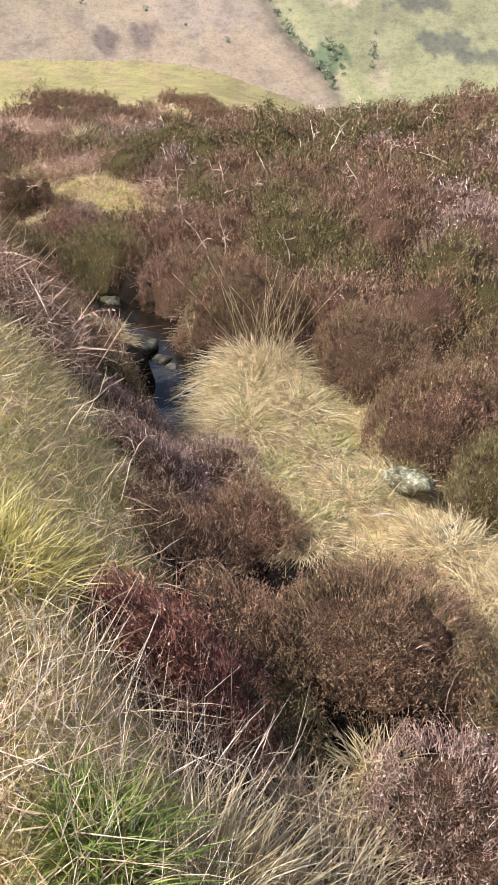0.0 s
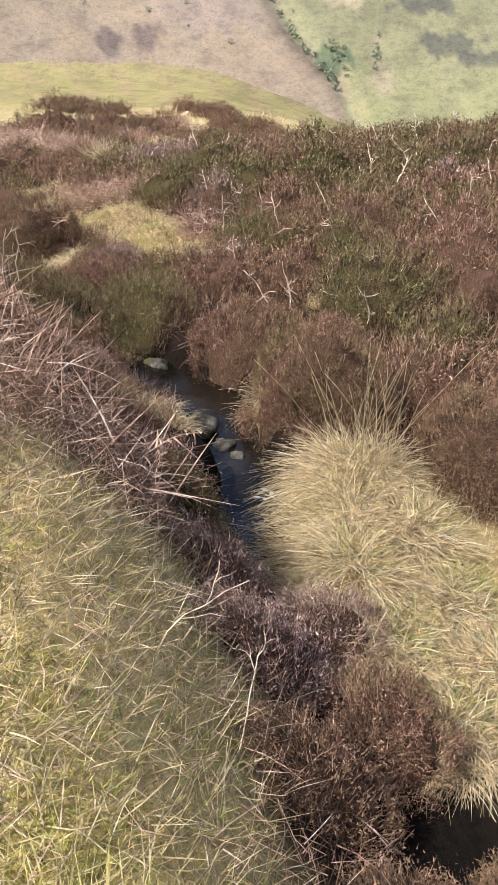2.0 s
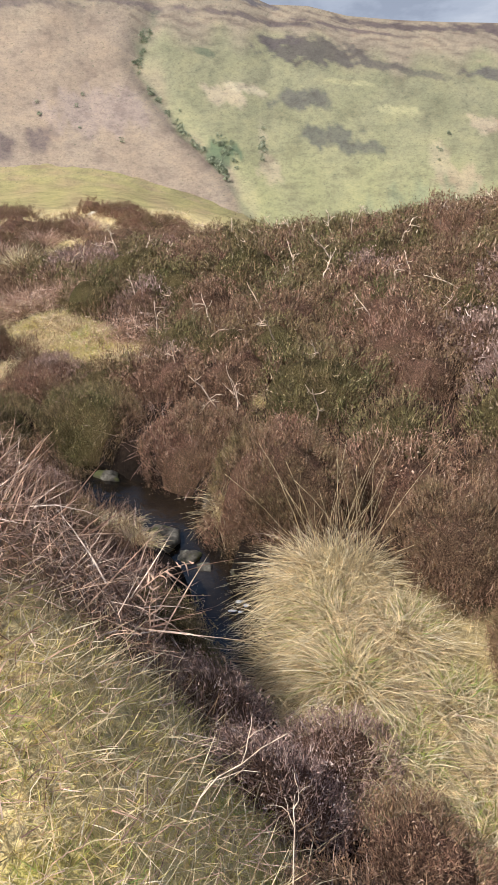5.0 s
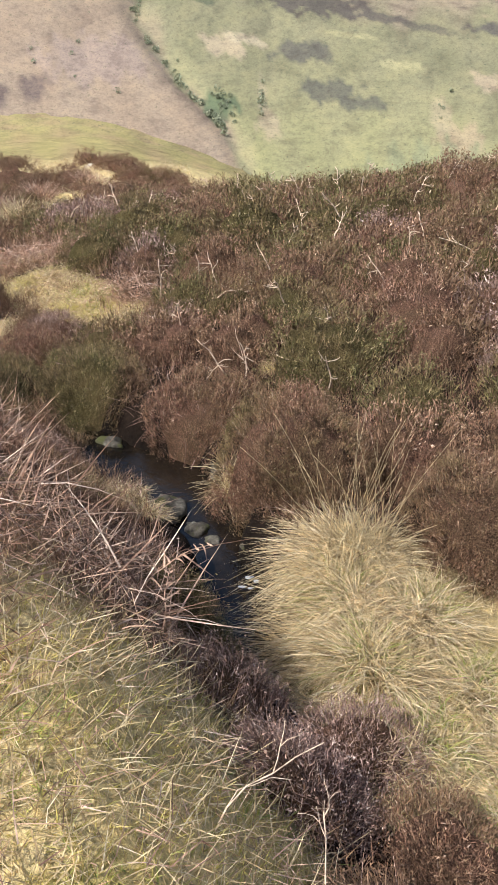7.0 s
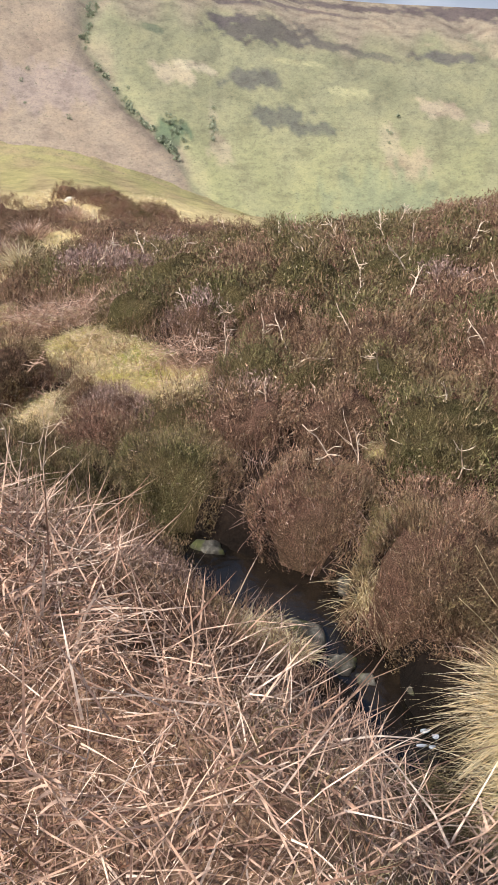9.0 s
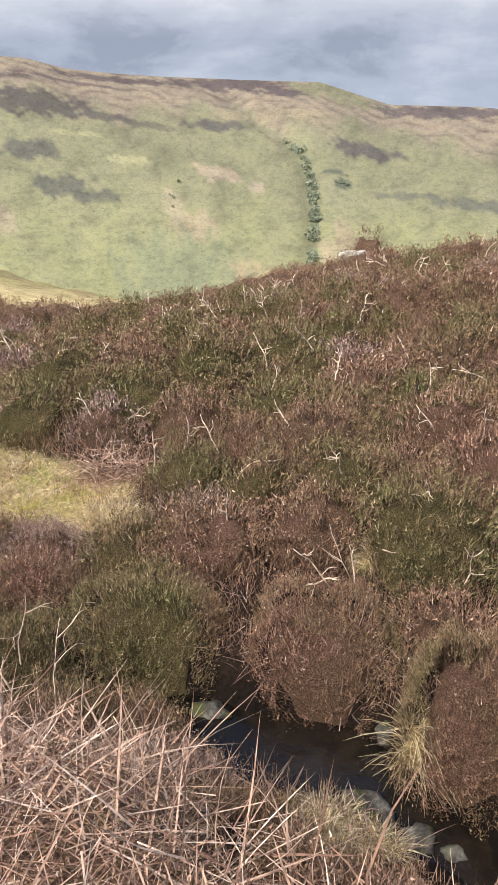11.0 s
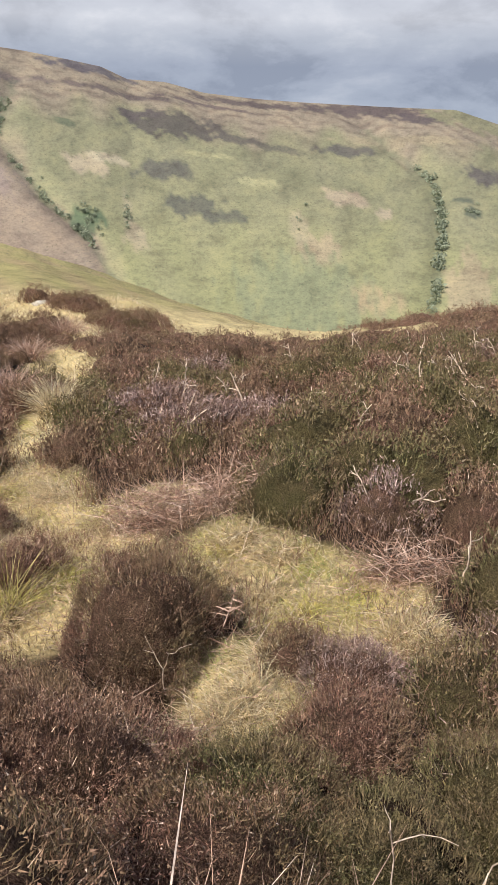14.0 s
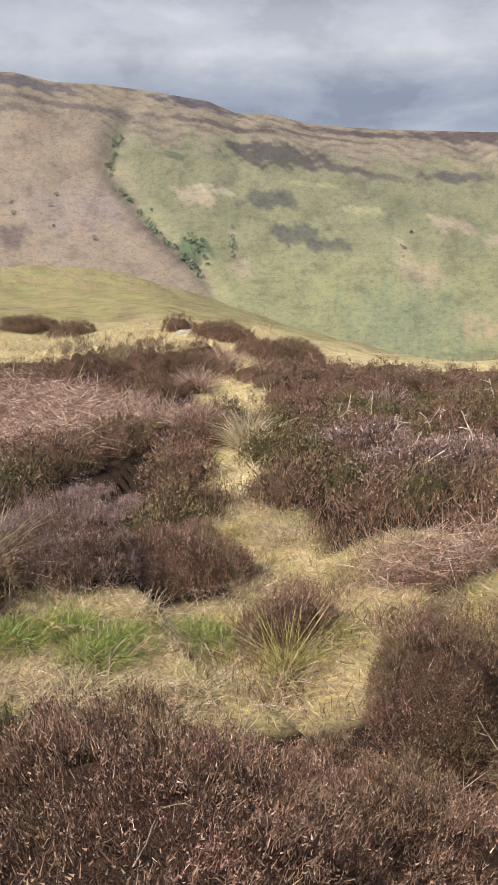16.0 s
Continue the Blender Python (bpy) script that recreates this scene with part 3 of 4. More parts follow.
# ---- heather: bushes placed one by one, then the rest of the moor ----
rng = np.random.default_rng(7)
PLACED = [
    # x, y, radius, height, material, label
    (0.32, 4.42, 0.45, 0.56, HEATHER, "rounded purple-brown heather bush overhanging the stream"),
    (-2.07, 7.45, 0.42, 0.58, HEATHER, "dense dome of brown-green heather beside the stream"),
    (-3.5, 6.15, 0.85, 0.62, HEATHER_RUSSET, "large spreading brown heather bush on the near bank"),
    (-2.68, 6.35, 0.62, 0.5, HEATHER_RUSSET, "brown heather bush on the near bank"),
    (-2.70, 8.35, 0.26, 0.34, HEATHER_RUSSET, "small purple-brown heather bush in yellow grass"),
    (-3.95, 9.45, 0.55, 0.45, HEATHER_GREY, "grey-brown heather bush at the edge of green grass"),
    (-3.2, 9.4, 0.42, 0.42, HEATHER_RUSSET, "rounded brown heather bush at the edge of green grass"),
    (0.16, 1.72, 0.22, 0.26, HEATHER, "brown heather bush on the bank of the stream"), (0.42, 1.22, 0.26, 0.32, HEATHER, "brown and olive heather bush on the bank of the stream"),
    (0.86, 1.26, 0.37, 0.46, HEATHER, "dark heather bush in the hollow of the stream"),
    (0.52, 0.86, 0.15, 0.24, HEATHER_GREEN, "small olive heather bush between larger bushes"), (0.24, 0.78, 0.25, 0.34, HEATHER_RED, "maroon heather bush on the bank of the stream"),
    (-0.30, 3.08, 0.19, 0.32, HEATHER_GREEN, "olive-green heather bush leaning over the stream"),
    (-0.18, 2.65, 0.22, 0.22, HEATHER_GREY, "purple-grey heather bush on the bank of the stream"),
    (0.0, 2.25, 0.24, 0.26, HEATHER_GREY, "purple-brown heather bush on the bank of the stream"),
    (-1.5, 5.62, 0.42, 0.30, HEATHER_GREEN, "olive-brown heather bush on the near bank"), (-2.05, 5.7, 0.45, 0.34, HEATHER, "brown heather bush on the near bank"), (-1.0, 5.15, 0.3, 0.26, HEATHER, "brown heather bush on the near bank"),
    (-1.08, 4.72, 0.24, 0.22, HEATHER_GREY, "greyish heather bush at the edge of dead bracken"), (-0.86, 4.42, 0.18, 0.16, HEATHER, "low brown heather bush above the stream"), (-0.72, 3.85, 0.2, 0.18, HEATHER, "low brown heather bush above the stream"), (-0.52, 3.5, 0.18, 0.2, HEATHER_GREY, "purple-grey heather bush above the stream"), (-1.4, 5.2, 0.24, 0.24, HEATHER, "brown heather bush at the edge of dead bracken"),
    (-1.38, 7.0, 0.2, 0.2, HEATHER, "small brown heather bush in straw grass"), (-1.15, 6.78, 0.26, 0.26, HEATHER_GREY, "greyish heather bush at the edge of straw grass"), (-2.78, 6.98, 0.26, 0.28, HEATHER, "brown heather bush at the edge of a grassy hollow"), (-1.35, 6.38, 0.32, 0.26, HEATHER, "brown heather bush beside the hidden stream"), (-1.85, 6.1, 0.36, 0.34, HEATHER_GREEN, "olive-brown heather bush beside the hidden stream"), (-3.7, 11.05, 0.42, 0.24, HEATHER_GREY, "grey-brown twiggy heather over the far stream"), (-4.3, 5.95, 0.5, 0.62, HEATHER_GREY, "grey-brown heather bush on the near bank"),
    (0.24, 2.5, 0.22, 0.26, HEATHER_GREY, "purple-grey heather bush closing over the stream"), (0.42, 2.05, 0.24, 0.28, HEATHER, "brown heather bush closing over the stream"),
    (1.45, 3.0, 0.4, 0.45, HEATHER, "brown heather bush beside pale grass"), (1.2, 3.75, 0.42, 0.42, HEATHER, "brown heather bush beside pale grass"), (1.8, 2.35, 0.42, 0.42, HEATHER_GREEN, "olive-brown heather bush beside pale grass"),
    (-0.10, 5.28, 0.42, 0.24, HEATHER, "brown heather bush hanging over the pool"), (1.05, 0.55, 0.3, 0.32, HEATHER_GREY, "purple-grey heather bush at the edge of the bank"), (-0.85, 5.8, 0.44, 0.28, HEATHER_GREEN, "olive-brown heather bush over the stream"),
]
taken = []
for cx, cy, r, h, mat, label in PLACED:
    heather_bush(cx, cy, r, h, int(31000 * (0.6 + 0.7 * h / r)), rng, mat, label, 0.85)
    taken.append((cx, cy, r * 1.35))


def scatter(x0, x1, y0, y1, gap, tries, want):
    """Places at least gap times their radius apart, where want(x, y) is over one half."""
    spots = []
    xs, ys, rs = rng.uniform(x0, x1, tries), rng.uniform(y0, y1, tries), rng.uniform(0.26, 0.5, tries)
    ok = want(xs, ys) > 0.5
    for x, y, r in zip(xs[ok], ys[ok], rs[ok]):
        if all((x - a) ** 2 + (y - b) ** 2 > (gap * (r + c)) ** 2 for a, b, c in taken):
            taken.append((x, y, r))
            spots.append((x, y, r))
    return spots


def wants_heather(x, y):
    s, _ = ditch_side(x, y)
    heath = np.minimum.reduce([zones(x + dx, y + dy)[0] for dx, dy in ((0, 0), (0.2, 0), (-0.2, 0), (0, 0.2), (0, -0.2))])
    return heath * ((s < -0.42) | (s > 0.8)) * (walk_gap(x, y) > 0.75)


WALK = [(0.6, -1.5), (-0.33, 0.4), (-1.0, 1.3), (-1.8, 2.4), (-2.4, 3.6), (-3.6, 4.5)]


def walk_gap(x, y):
    """Distance from the trodden line."""
    gap = np.full(np.shape(x), 1e9)
    for (ax, ay), (bx, by) in zip(WALK, WALK[1:]):
        dx, dy = bx - ax, by - ay
        u = np.clip(((x - ax) * dx + (y - ay) * dy) / (dx * dx + dy * dy), 0, 1)
        gap = np.minimum(gap, np.hypot(x - ax - u * dx, y - ay - u * dy))
    return gap


def bush_height(r):
    return 0.12 + 0.62 * r + rng.uniform(-0.09, 0.09)


near_spots = scatter(-4.6, 4.2, 0.9, 10.8, 0.62, 9000, wants_heather)
far_spots = sorted(scatter(-9, 16, 8.0, 26, 0.62, 9000, wants_heather), key=lambda p: math.hypot(p[0] + 2, p[1] - 3))
room = max(0, 280 - len(near_spots))
for x, y, r in near_spots + far_spots[:room]:
    d = float(walk_gap(np.array(x), np.array(y)))
    kind = rng.uniform()
    mat, label = ((HEATHER_RUSSET, "russet-brown heather bush with dense wiry shoots") if kind < 0.2 else (HEATHER, "brown heather bush with dense wiry shoots on peat") if kind < 0.47 else (HEATHER_GREEN, "olive-brown heather bush with green shoots on peat") if kind < 0.9
                  else (HEATHER_GREY, "greyish-pink heather bush with faded flower heads"))
    heather_bush(x, y, r, bush_height(r) * (0.8 if y > 9.5 else 1.0), 16500 if d < 3 else 8600 if d < 5 else 4600, rng, mat, label, 1.05 if d < 3 else 1.55 if d < 5 else 2.4)
far_spots = far_spots[room:]
pieces, cores = [], []
for x, y, r in far_spots:
    tall = 0.75 * bush_height(r)
    pieces.append(foliage_on_dome(x, y, r * 1.1, tall, int(1050 * math.pi * r * r), rng, 2.9))
    cores.append(dome_core(x, y, r * 1.1, tall, 9, 4))
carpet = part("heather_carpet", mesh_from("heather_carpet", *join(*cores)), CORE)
tagged(carpet, "brown heather covering the far slope of the moor", "heather", kind="stuff")
part("foliage", mesh_from("foliage", *join(*pieces)), HEATHER, carpet)
print("heather", len(near_spots), len(far_spots))


def undergrowth(x, y):
    s, _ = ditch_side(x, y)
    return zones(x, y)[0] * (np.abs(s) > 0.3) * (walk_gap(x, y) > 0.5)


n = 230000
x, y = rng.uniform(-4.8, 4.5, n), rng.uniform(0.4, 11, n)
keep = rng.uniform(0, 1, n) < undergrowth(x, y)
x, y = x[keep], y[keep]
n = len(x)
z = height(x, y) + rng.uniform(0, 1, n) * (0.06 + 0.09 * (0.5 + 0.5 * np.sin(4 * x + 1) * np.sin(3.6 * y)))
way = np.stack([rng.normal(0, 0.4, n), rng.normal(0, 0.4, n), np.ones(n)], 1)
v, q, t = blades(np.stack([x, y, z], 1), way, rng.uniform(0.06, 0.13, n), rng.uniform(0.002, 0.0045, n) * (1 + 0.1 * np.clip(y - 4, 0, 6)), 0.0, rng, 1)
tagged(part("heather_undergrowth", mesh_from("heather_undergrowth", v, q, t), HEATHER), "low brown heather shoots between the bushes", "heather", kind="stuff")


# ---- grass ----
def grass_cover(name, label, x0, x1, y0, y1, count, length, width, material, want, flat=0.6, size_bend=0.5, segs=2):
    x, y = rng.uniform(x0, x1, count), rng.uniform(y0, y1, count)
    keep = rng.uniform(0, 1, count) < want(x, y)
    x, y = x[keep], y[keep]
    n = len(x)
    way = rng.normal(0, flat, (n, 3))
    way[:, 2] = np.abs(way[:, 2]) * 0.3 + 0.5
    v, q, t = blades(np.stack([x, y, height(x, y) - 0.01], 1), way, rng.uniform(*length, n), rng.uniform(*width, n), rng.normal(0, size_bend, n), rng, segs)
    ob = part(name, mesh_from(name, v, q, t), material)
    return tagged(ob, label, "grass", kind="stuff")


def lawn_here(x, y):
    s, _ = ditch_side(x, y)
    return zones(x, y)[1] * (s > 0) * (y < 4)


def patch_here(x, y):
    s, _ = ditch_side(x, y)
    return zones(x, y)[1] * ((s < -0.2) | (y > 6.4))


grass_cover("meadow_grass", "short yellow-green grass on the walked bank", -1.9, 0.9, -0.3, 3.0, 60000, (0.025, 0.075), (0.0026, 0.005), GREEN, lawn_here, 0.7)
grass_cover("green_sward", "bright green grass shoots on the walked bank", -1.9, 0.9, -0.3, 3.0, 40000, (0.03, 0.09), (0.002, 0.004), LUSH, lambda x, y: lawn_here(x, y) * smooth(0.0, 0.5, 4 * lumps(4 * x, 4 * y)), 0.6)
grass_cover("straw_litter", "pale dead grass blades lying on the bank", -1.9, 0.9, -0.3, 3.0, 32000, (0.06, 0.2), (0.0022, 0.0045), STRAW, lawn_here, 1.1, 0.4, 2)
grass_cover("patch_grass", "yellow moor grass in open patches", -4.8, 0.3, 6.3, 10.8, 100000, (0.03, 0.11), (0.0025, 0.005), STRAW, patch_here, 0.9)
grass_cover("patch_grass", "yellow-green mossy grass in open patches", -4.8, 0.3, 6.3, 10.8, 60000, (0.02, 0.07), (0.0025, 0.005), GREEN, patch_here, 0.9)
grass_cover("patch_straw", "long bleached grass blades lying in open patches", -4.8, 0.3, 6.3, 10.8, 14000, (0.1, 0.26), (0.0022, 0.0045), STRAW, patch_here, 1.0, 0.4, 2)
grass_cover("patch_grass", "pale moor grass between tussocks", 0.0, 1.9, 0.9, 3.9, 30000, (0.04, 0.13), (0.002, 0.004), STRAW, patch_here, 0.9)
grass_cover("patch_grass", "green shoots in open moor grass", -4.8, 0.3, 6.3, 10.8, 70000, (0.03, 0.1), (0.0025, 0.005), LUSH, lambda x, y: patch_here(x, y) * smooth(-0.2, 0.4, 4 * lumps(3 * x + 2, 3 * y)), 0.7)
grass_cover("spur_grass", "pale rough grass on the far spur", -7, 1, 10.5, 28, 26000, (0.1, 0.3), (0.008, 0.018), STRAW, lambda x, y: zones(x, y)[1], 0.8)


# ---- sky beyond the hills ----
def sky_material():
    k = Mat("cloudy_sky")
    g = k.t.nodes.new("ShaderNodeNewGeometry")
    stretch = k.t.nodes.new("ShaderNodeVectorMath")
    stretch.operation = "MULTIPLY"
    stretch.inputs[1].default_value = (1 / 700, 1 / 700, 1 / 300)
    k.link(g.outputs["Position"], stretch.inputs[0])
    n = k.node("ShaderNodeTexNoise", Scale=1.0, Detail=8.0, Roughness=0.6, Distortion=0.15)
    k.link(stretch.outputs[0], n.inputs["Vector"])
    split = k.t.nodes.new("ShaderNodeSeparateXYZ")
    k.link(g.outputs["Position"], split.inputs[0])
    lift = k.t.nodes.new("ShaderNodeMapRange")
    lift.inputs["From Min"].default_value, lift.inputs["From Max"].default_value = 0.0, 900.0
    k.link(split.outputs["Z"], lift.inputs["Value"])
    cloud = k.ramp(n.outputs["Fac"], [(0.38, srgb(146, 152, 166)), (0.46, srgb(190, 196, 208)), (0.54, srgb(206, 212, 222)), (0.64, srgb(244, 246, 250))])
    band = k.ramp(lift.outputs[0], [(0.0, srgb(176, 190, 208)), (0.30, srgb(168, 180, 200)), (0.42, srgb(196, 204, 216)), (0.52, srgb(240, 243, 248)), (0.70, srgb(226, 231, 240)), (0.85, srgb(164, 171, 184)), (1.0, srgb(190, 200, 215))])
    c = k.mix(0.6, cloud, band)
    e = k.node("ShaderNodeEmission", Strength=0.74)
    k.link(c, e.inputs["Color"])
    k.link(e.outputs[0], k.t.nodes["Material Output"].inputs["Surface"])
    return k.m


def build_sky():
    az, el = np.meshgrid(np.radians(np.arange(-80, 101, 5.0)), np.radians(np.arange(-4, 31, 2.0)))
    R = 4200.0
    v = np.stack([HUB[0] + R * np.cos(el) * np.sin(az), HUB[1] + R * np.cos(el) * np.cos(az), HUB[2] + R * np.sin(el)], -1).reshape(-1, 3)
    n, m = az.shape
    i, j = np.meshgrid(np.arange(n - 1), np.arange(m - 1), indexing="ij")
    quads = np.stack([i * m + j, i * m + j + 1, (i + 1) * m + j + 1, (i + 1) * m + j], -1).reshape(-1, 4)
    me = mesh_from("backdrop", v, quads)
    shade_smooth(me)
    tagged(part("backdrop", me, sky_material()), "grey and white clouds over the far hills", "sky", kind="structure")


build_sky()


# ---- trees on the far hill ----
def build_far_trees():
    spots = []
    for which, lo, hi, count in ((0, 0.12, 0.66, 60), (1, 0.05, 0.56, 80)):
        u = rng.uniform(lo, hi, count)
        spots += list(zip(cuts(u)[which] + rng.normal(0, 0.16, count), u, rng.uniform(1.6, 3.4 + 1.4 * which, count)))
    for ca, cu, sa, su, count in ((5.3, 0.20, 0.5, 0.016, 34), (31.4, 0.355, 0.3, 0.01, 12), (8.0, 0.25, 0.12, 0.03, 10), (-6, 0.3, 4, 0.08, 9), (19.5, 0.25, 0.4, 0.03, 5)):
        spots += list(zip(rng.normal(ca, sa, count), rng.normal(cu, su, count), rng.uniform(1.2, 2.6, count)))
    v, t, k = [], [], 0
    for a, u, r in spots:
        d = 460 + 840 * u
        x, y = HUB[0] + d * math.sin(math.radians(a)), HUB[1] + d * math.cos(math.radians(a))
        z = float(height(x, y))
        n = 46
        p = unit(rng.normal(size=(n, 3))) * (rng.uniform(0.2, 1, n) ** 0.5)[:, None] * np.array([r, r, r * 0.8]) + np.array([x, y, z + r * 0.75])
        corners = p[:, None, :] + rng.normal(0, 0.22 * r, (n, 3, 3))
        v.append(corners.reshape(-1, 3))
        t.append(np.arange(n * 3).reshape(-1, 3) + k)
        k += n * 3
    leaf = Mat("far_leaves", 0.9, 0.1)
    leaf.color(leaf.ramp(leaf.island(), [(0.0, srgb(116, 124, 104)), (0.6, srgb(136, 142, 118)), (1.0, srgb(156, 160, 134))]))
    ob = part("far_woodland", mesh_from("far_woodland", np.concatenate(v), None, np.concatenate(t)), leaf.m)
    tagged(ob, "dark green trees and scrub along ravines of the far hill", "woodland", kind="stuff")


build_far_trees()


# ---- stalks as thin tubes ----
def tube(points, r0, r1, sides=4):
    """A tapered tube along points."""
    p = np.asarray(points, float)
    n = len(p)
    along = unit(np.gradient(p, axis=0))
    ref = np.array([0.31, 0.17, 0.93]) if abs(along[0][2]) < 0.8 else np.array([0.95, 0.2, 0.1])
    e1 = unit(np.cross(along, ref))
    e2 = np.cross(along, e1)
    rad = np.linspace(r0, r1, n)[:, None, None]
    ang = np.linspace(0, 2 * math.pi, sides, endpoint=False)
    v = (p[:, None, :] + rad * (np.cos(ang)[None, :, None] * e1[:, None, :] + np.sin(ang)[None, :, None] * e2[:, None, :])).reshape(-1, 3)
    i, j = np.meshgrid(np.arange(n - 1), np.arange(sides), indexing="ij")
    k = (j + 1) % sides
    quads = np.stack([i * sides + j, i * sides + k, (i + 1) * sides + k, (i + 1) * sides + j], -1).reshape(-1, 4)
    v = np.vstack([v, p[-1] + along[-1] * r1])
    top = (n - 1) * sides
    tris = np.array([[top + a, top + (a + 1) % sides, len(v) - 1] for a in range(sides)])
    return v, quads, tris


def crooked(start, way, length, steps, wiggle):
    p, w = [np.array(start, float)], np.array(way, float)
    for _ in range(steps):
        w = w + rng.normal(0, wiggle, 3)
        w = w / np.linalg.norm(w)
        p.append(p[-1] + w * length / steps)
    return np.array(p)


def dead_stem(x, y, z, tall, thick, branches, lean=(0, 0), label="bleached dead heather stem standing out of the heather"):
    """A forked, bleached stem: one stem mesh with its side branches as parts."""
    base = np.array([x, y, z])
    main = crooked((0, 0, -0.1), (lean[0], lean[1], 1.0), tall + 0.1, 6, 0.22)
    ob = part("dead_stem", mesh_from("dead_stem", *tube(main, thick, thick * 0.45)), STALK, label=label)
    ob.location = base
    tagged(ob, category="dead stem", group="bleached stems in the heather")
    for b in range(branches):
        at = main[rng.integers(2, 6)]
        way = np.array([rng.normal(0, 0.8) + lean[0], rng.normal(0, 0.8) + lean[1], rng.uniform(0.2, 0.9)])
        line = crooked(at, way, tall * rng.uniform(0.3, 0.6), 4, 0.3)
        br = part("branch", mesh_from("branch", *tube(line, thick * 0.6, thick * 0.3)), STALK, ob)
        if rng.uniform() < 0.6:
            line = crooked(line[2], way + rng.normal(0, 0.7, 3), tall * 0.22, 3, 0.25)
            part("twig", mesh_from("twig", *tube(line, thick * 0.4, thick * 0.25)), STALK, br)
    return ob


STEMS = [(1.41, 8.10, 0.50), (1.20, 7.39, 0.46), (0.2, 8.15, 0.0), (0.55, 7.12, 0.03), (1.29, 10.37, 0.15), (-1.4, 10.6, -0.14), (-1.17, 10.52, 0.0), (-0.19, 9.09, 0.27), (-0.72, 10.27, 0.18),
         (2.73, 9.7, 0.28), (-0.4, 9.56, 0.23), (-1.03, 9.02, -0.09), (0.68, 5.5, 0.04), (0.79, 8.4, 0.22), (0.85, 6.97, 0.05), (-0.35, 7.9, -0.05), (0.53, 6.78, 0.06), (1.7, 6.94, 0.39), (-1.07, 12.9, -0.38), (-2.45, 13.0, -0.67)]
for x, y, tip in STEMS:
    tall = rng.uniform(0.16, 0.26)
    dead_stem(x, y, tip - tall, tall, 0.0045 + 0.0004 * y, int(rng.integers(3, 6)), rng.normal(0, 0.35, 2))
for _ in range(120):
    x, y = rng.uniform(-1.5, 6.5), rng.uniform(5.2, 13.5)
    if zones(x, y)[0] > 0.6 and ditch_side(x, y)[0] < -0.6:
        tall = rng.uniform(0.12, 0.24)
        dead_stem(x, y, float(height(x, y)) + 0.22, tall, 0.0035 + 0.0004 * y, int(rng.integers(2, 5)), rng.normal(0, 0.5, 2))
NEAR_STEMS = [(-0.36, 1.78, 0.30, 0.42, 0.0034, (0.75, 0.7)), (-0.1, 1.62, 0.14, 0.34, 0.003, (0.3, 0.6)), (-1.62, 4.88, 0.30, 0.52, 0.0034, (0.05, 0.05)), (-1.5, 4.72, 0.25, 0.4, 0.003, (0.3, 0.1)), (-3.62, 5.95, 0.52, 0.22, 0.003, (0.9, 0.5)),
              (-3.3, 5.6, 0.40, 0.24, 0.003, (0.9, 0.2)), (-1.75, 5.2, 0.22, 0.42, 0.0034, (0.05, 0.0)), (-1.55, 5.15, 0.2, 0.34, 0.0034, (0.1, 0.1)), (0.25, 5.62, -0.16, 0.3, 0.0034, (-0.8, 0.1)), (-1.35, 4.3, 0.15, 0.3, 0.003, (0.4, 0.3)), (-2.05, 7.0, -0.3, 0.42, 0.0025, (0.1, -0.1))]
for x, y, z, tall, thick, lean in NEAR_STEMS:
    dead_stem(x, y, z, tall * 0.8, thick, 2, lean, "bleached forked twig standing on the bank of the stream")


# ---- dead bracken ----
def bracken_here(x, y):
    return zones(x, y)[2]


def strips(name, label, category, x0, x1, y0, y1, count, length, width, material, want, deep, flat=1.0, bend=0.35, tilt=0.25):
    x, y = rng.uniform(x0, x1, count), rng.uniform(y0, y1, count)
    keep = rng.uniform(0, 1, count) < want(x, y)
    x, y = x[keep], y[keep]
    n = len(x)
    way = np.stack([rng.normal(0, flat, n), rng.normal(0, flat, n), rng.normal(tilt, 0.35, n)], 1)
    z = height(x, y) + rng.uniform(0, 1, n) ** 1.5 * deep
    v, q, t = blades(np.stack([x, y, z], 1), way, rng.uniform(*length, n), rng.uniform(*width, n), rng.normal(0, bend, n), rng, 3)
    ob = part(name, mesh_from(name, v, q, t), material)
    return tagged(ob, label, category, kind="stuff")


strips("bracken_litter", "tangle of pinkish-brown dead bracken stalks", "bracken", -3.4, 0.3, 1.4, 6.2, 32000, (0.08, 0.30), (0.002, 0.0048), BRACKEN, bracken_here, 0.20)
strips("bracken_crumbs", "fine broken bracken leaf litter", "bracken", -3.4, 0.3, 1.4, 6.2, 40000, (0.02, 0.06), (0.002, 0.006), BRACKEN, bracken_here, 0.12, 1.0, 0.6)
strips("heather_sprouts", "grey-brown heather shoots growing through dead bracken", "heather", -3.4, 0.3, 1.4, 6.2, 32000, (0.05, 0.13), (0.002, 0.004), HEATHER, bracken_here, 0.14, 0.4, 0.3, 0.9)


strips("bracken_stalks", "bleached dead bracken stalks standing above the litter", "bracken", -3.0, -0.3, 2.2, 5.6, 2600, (0.2, 0.46), (0.004, 0.008), BRACKEN, bracken_here, 0.18, 0.7, 0.3, 0.75)


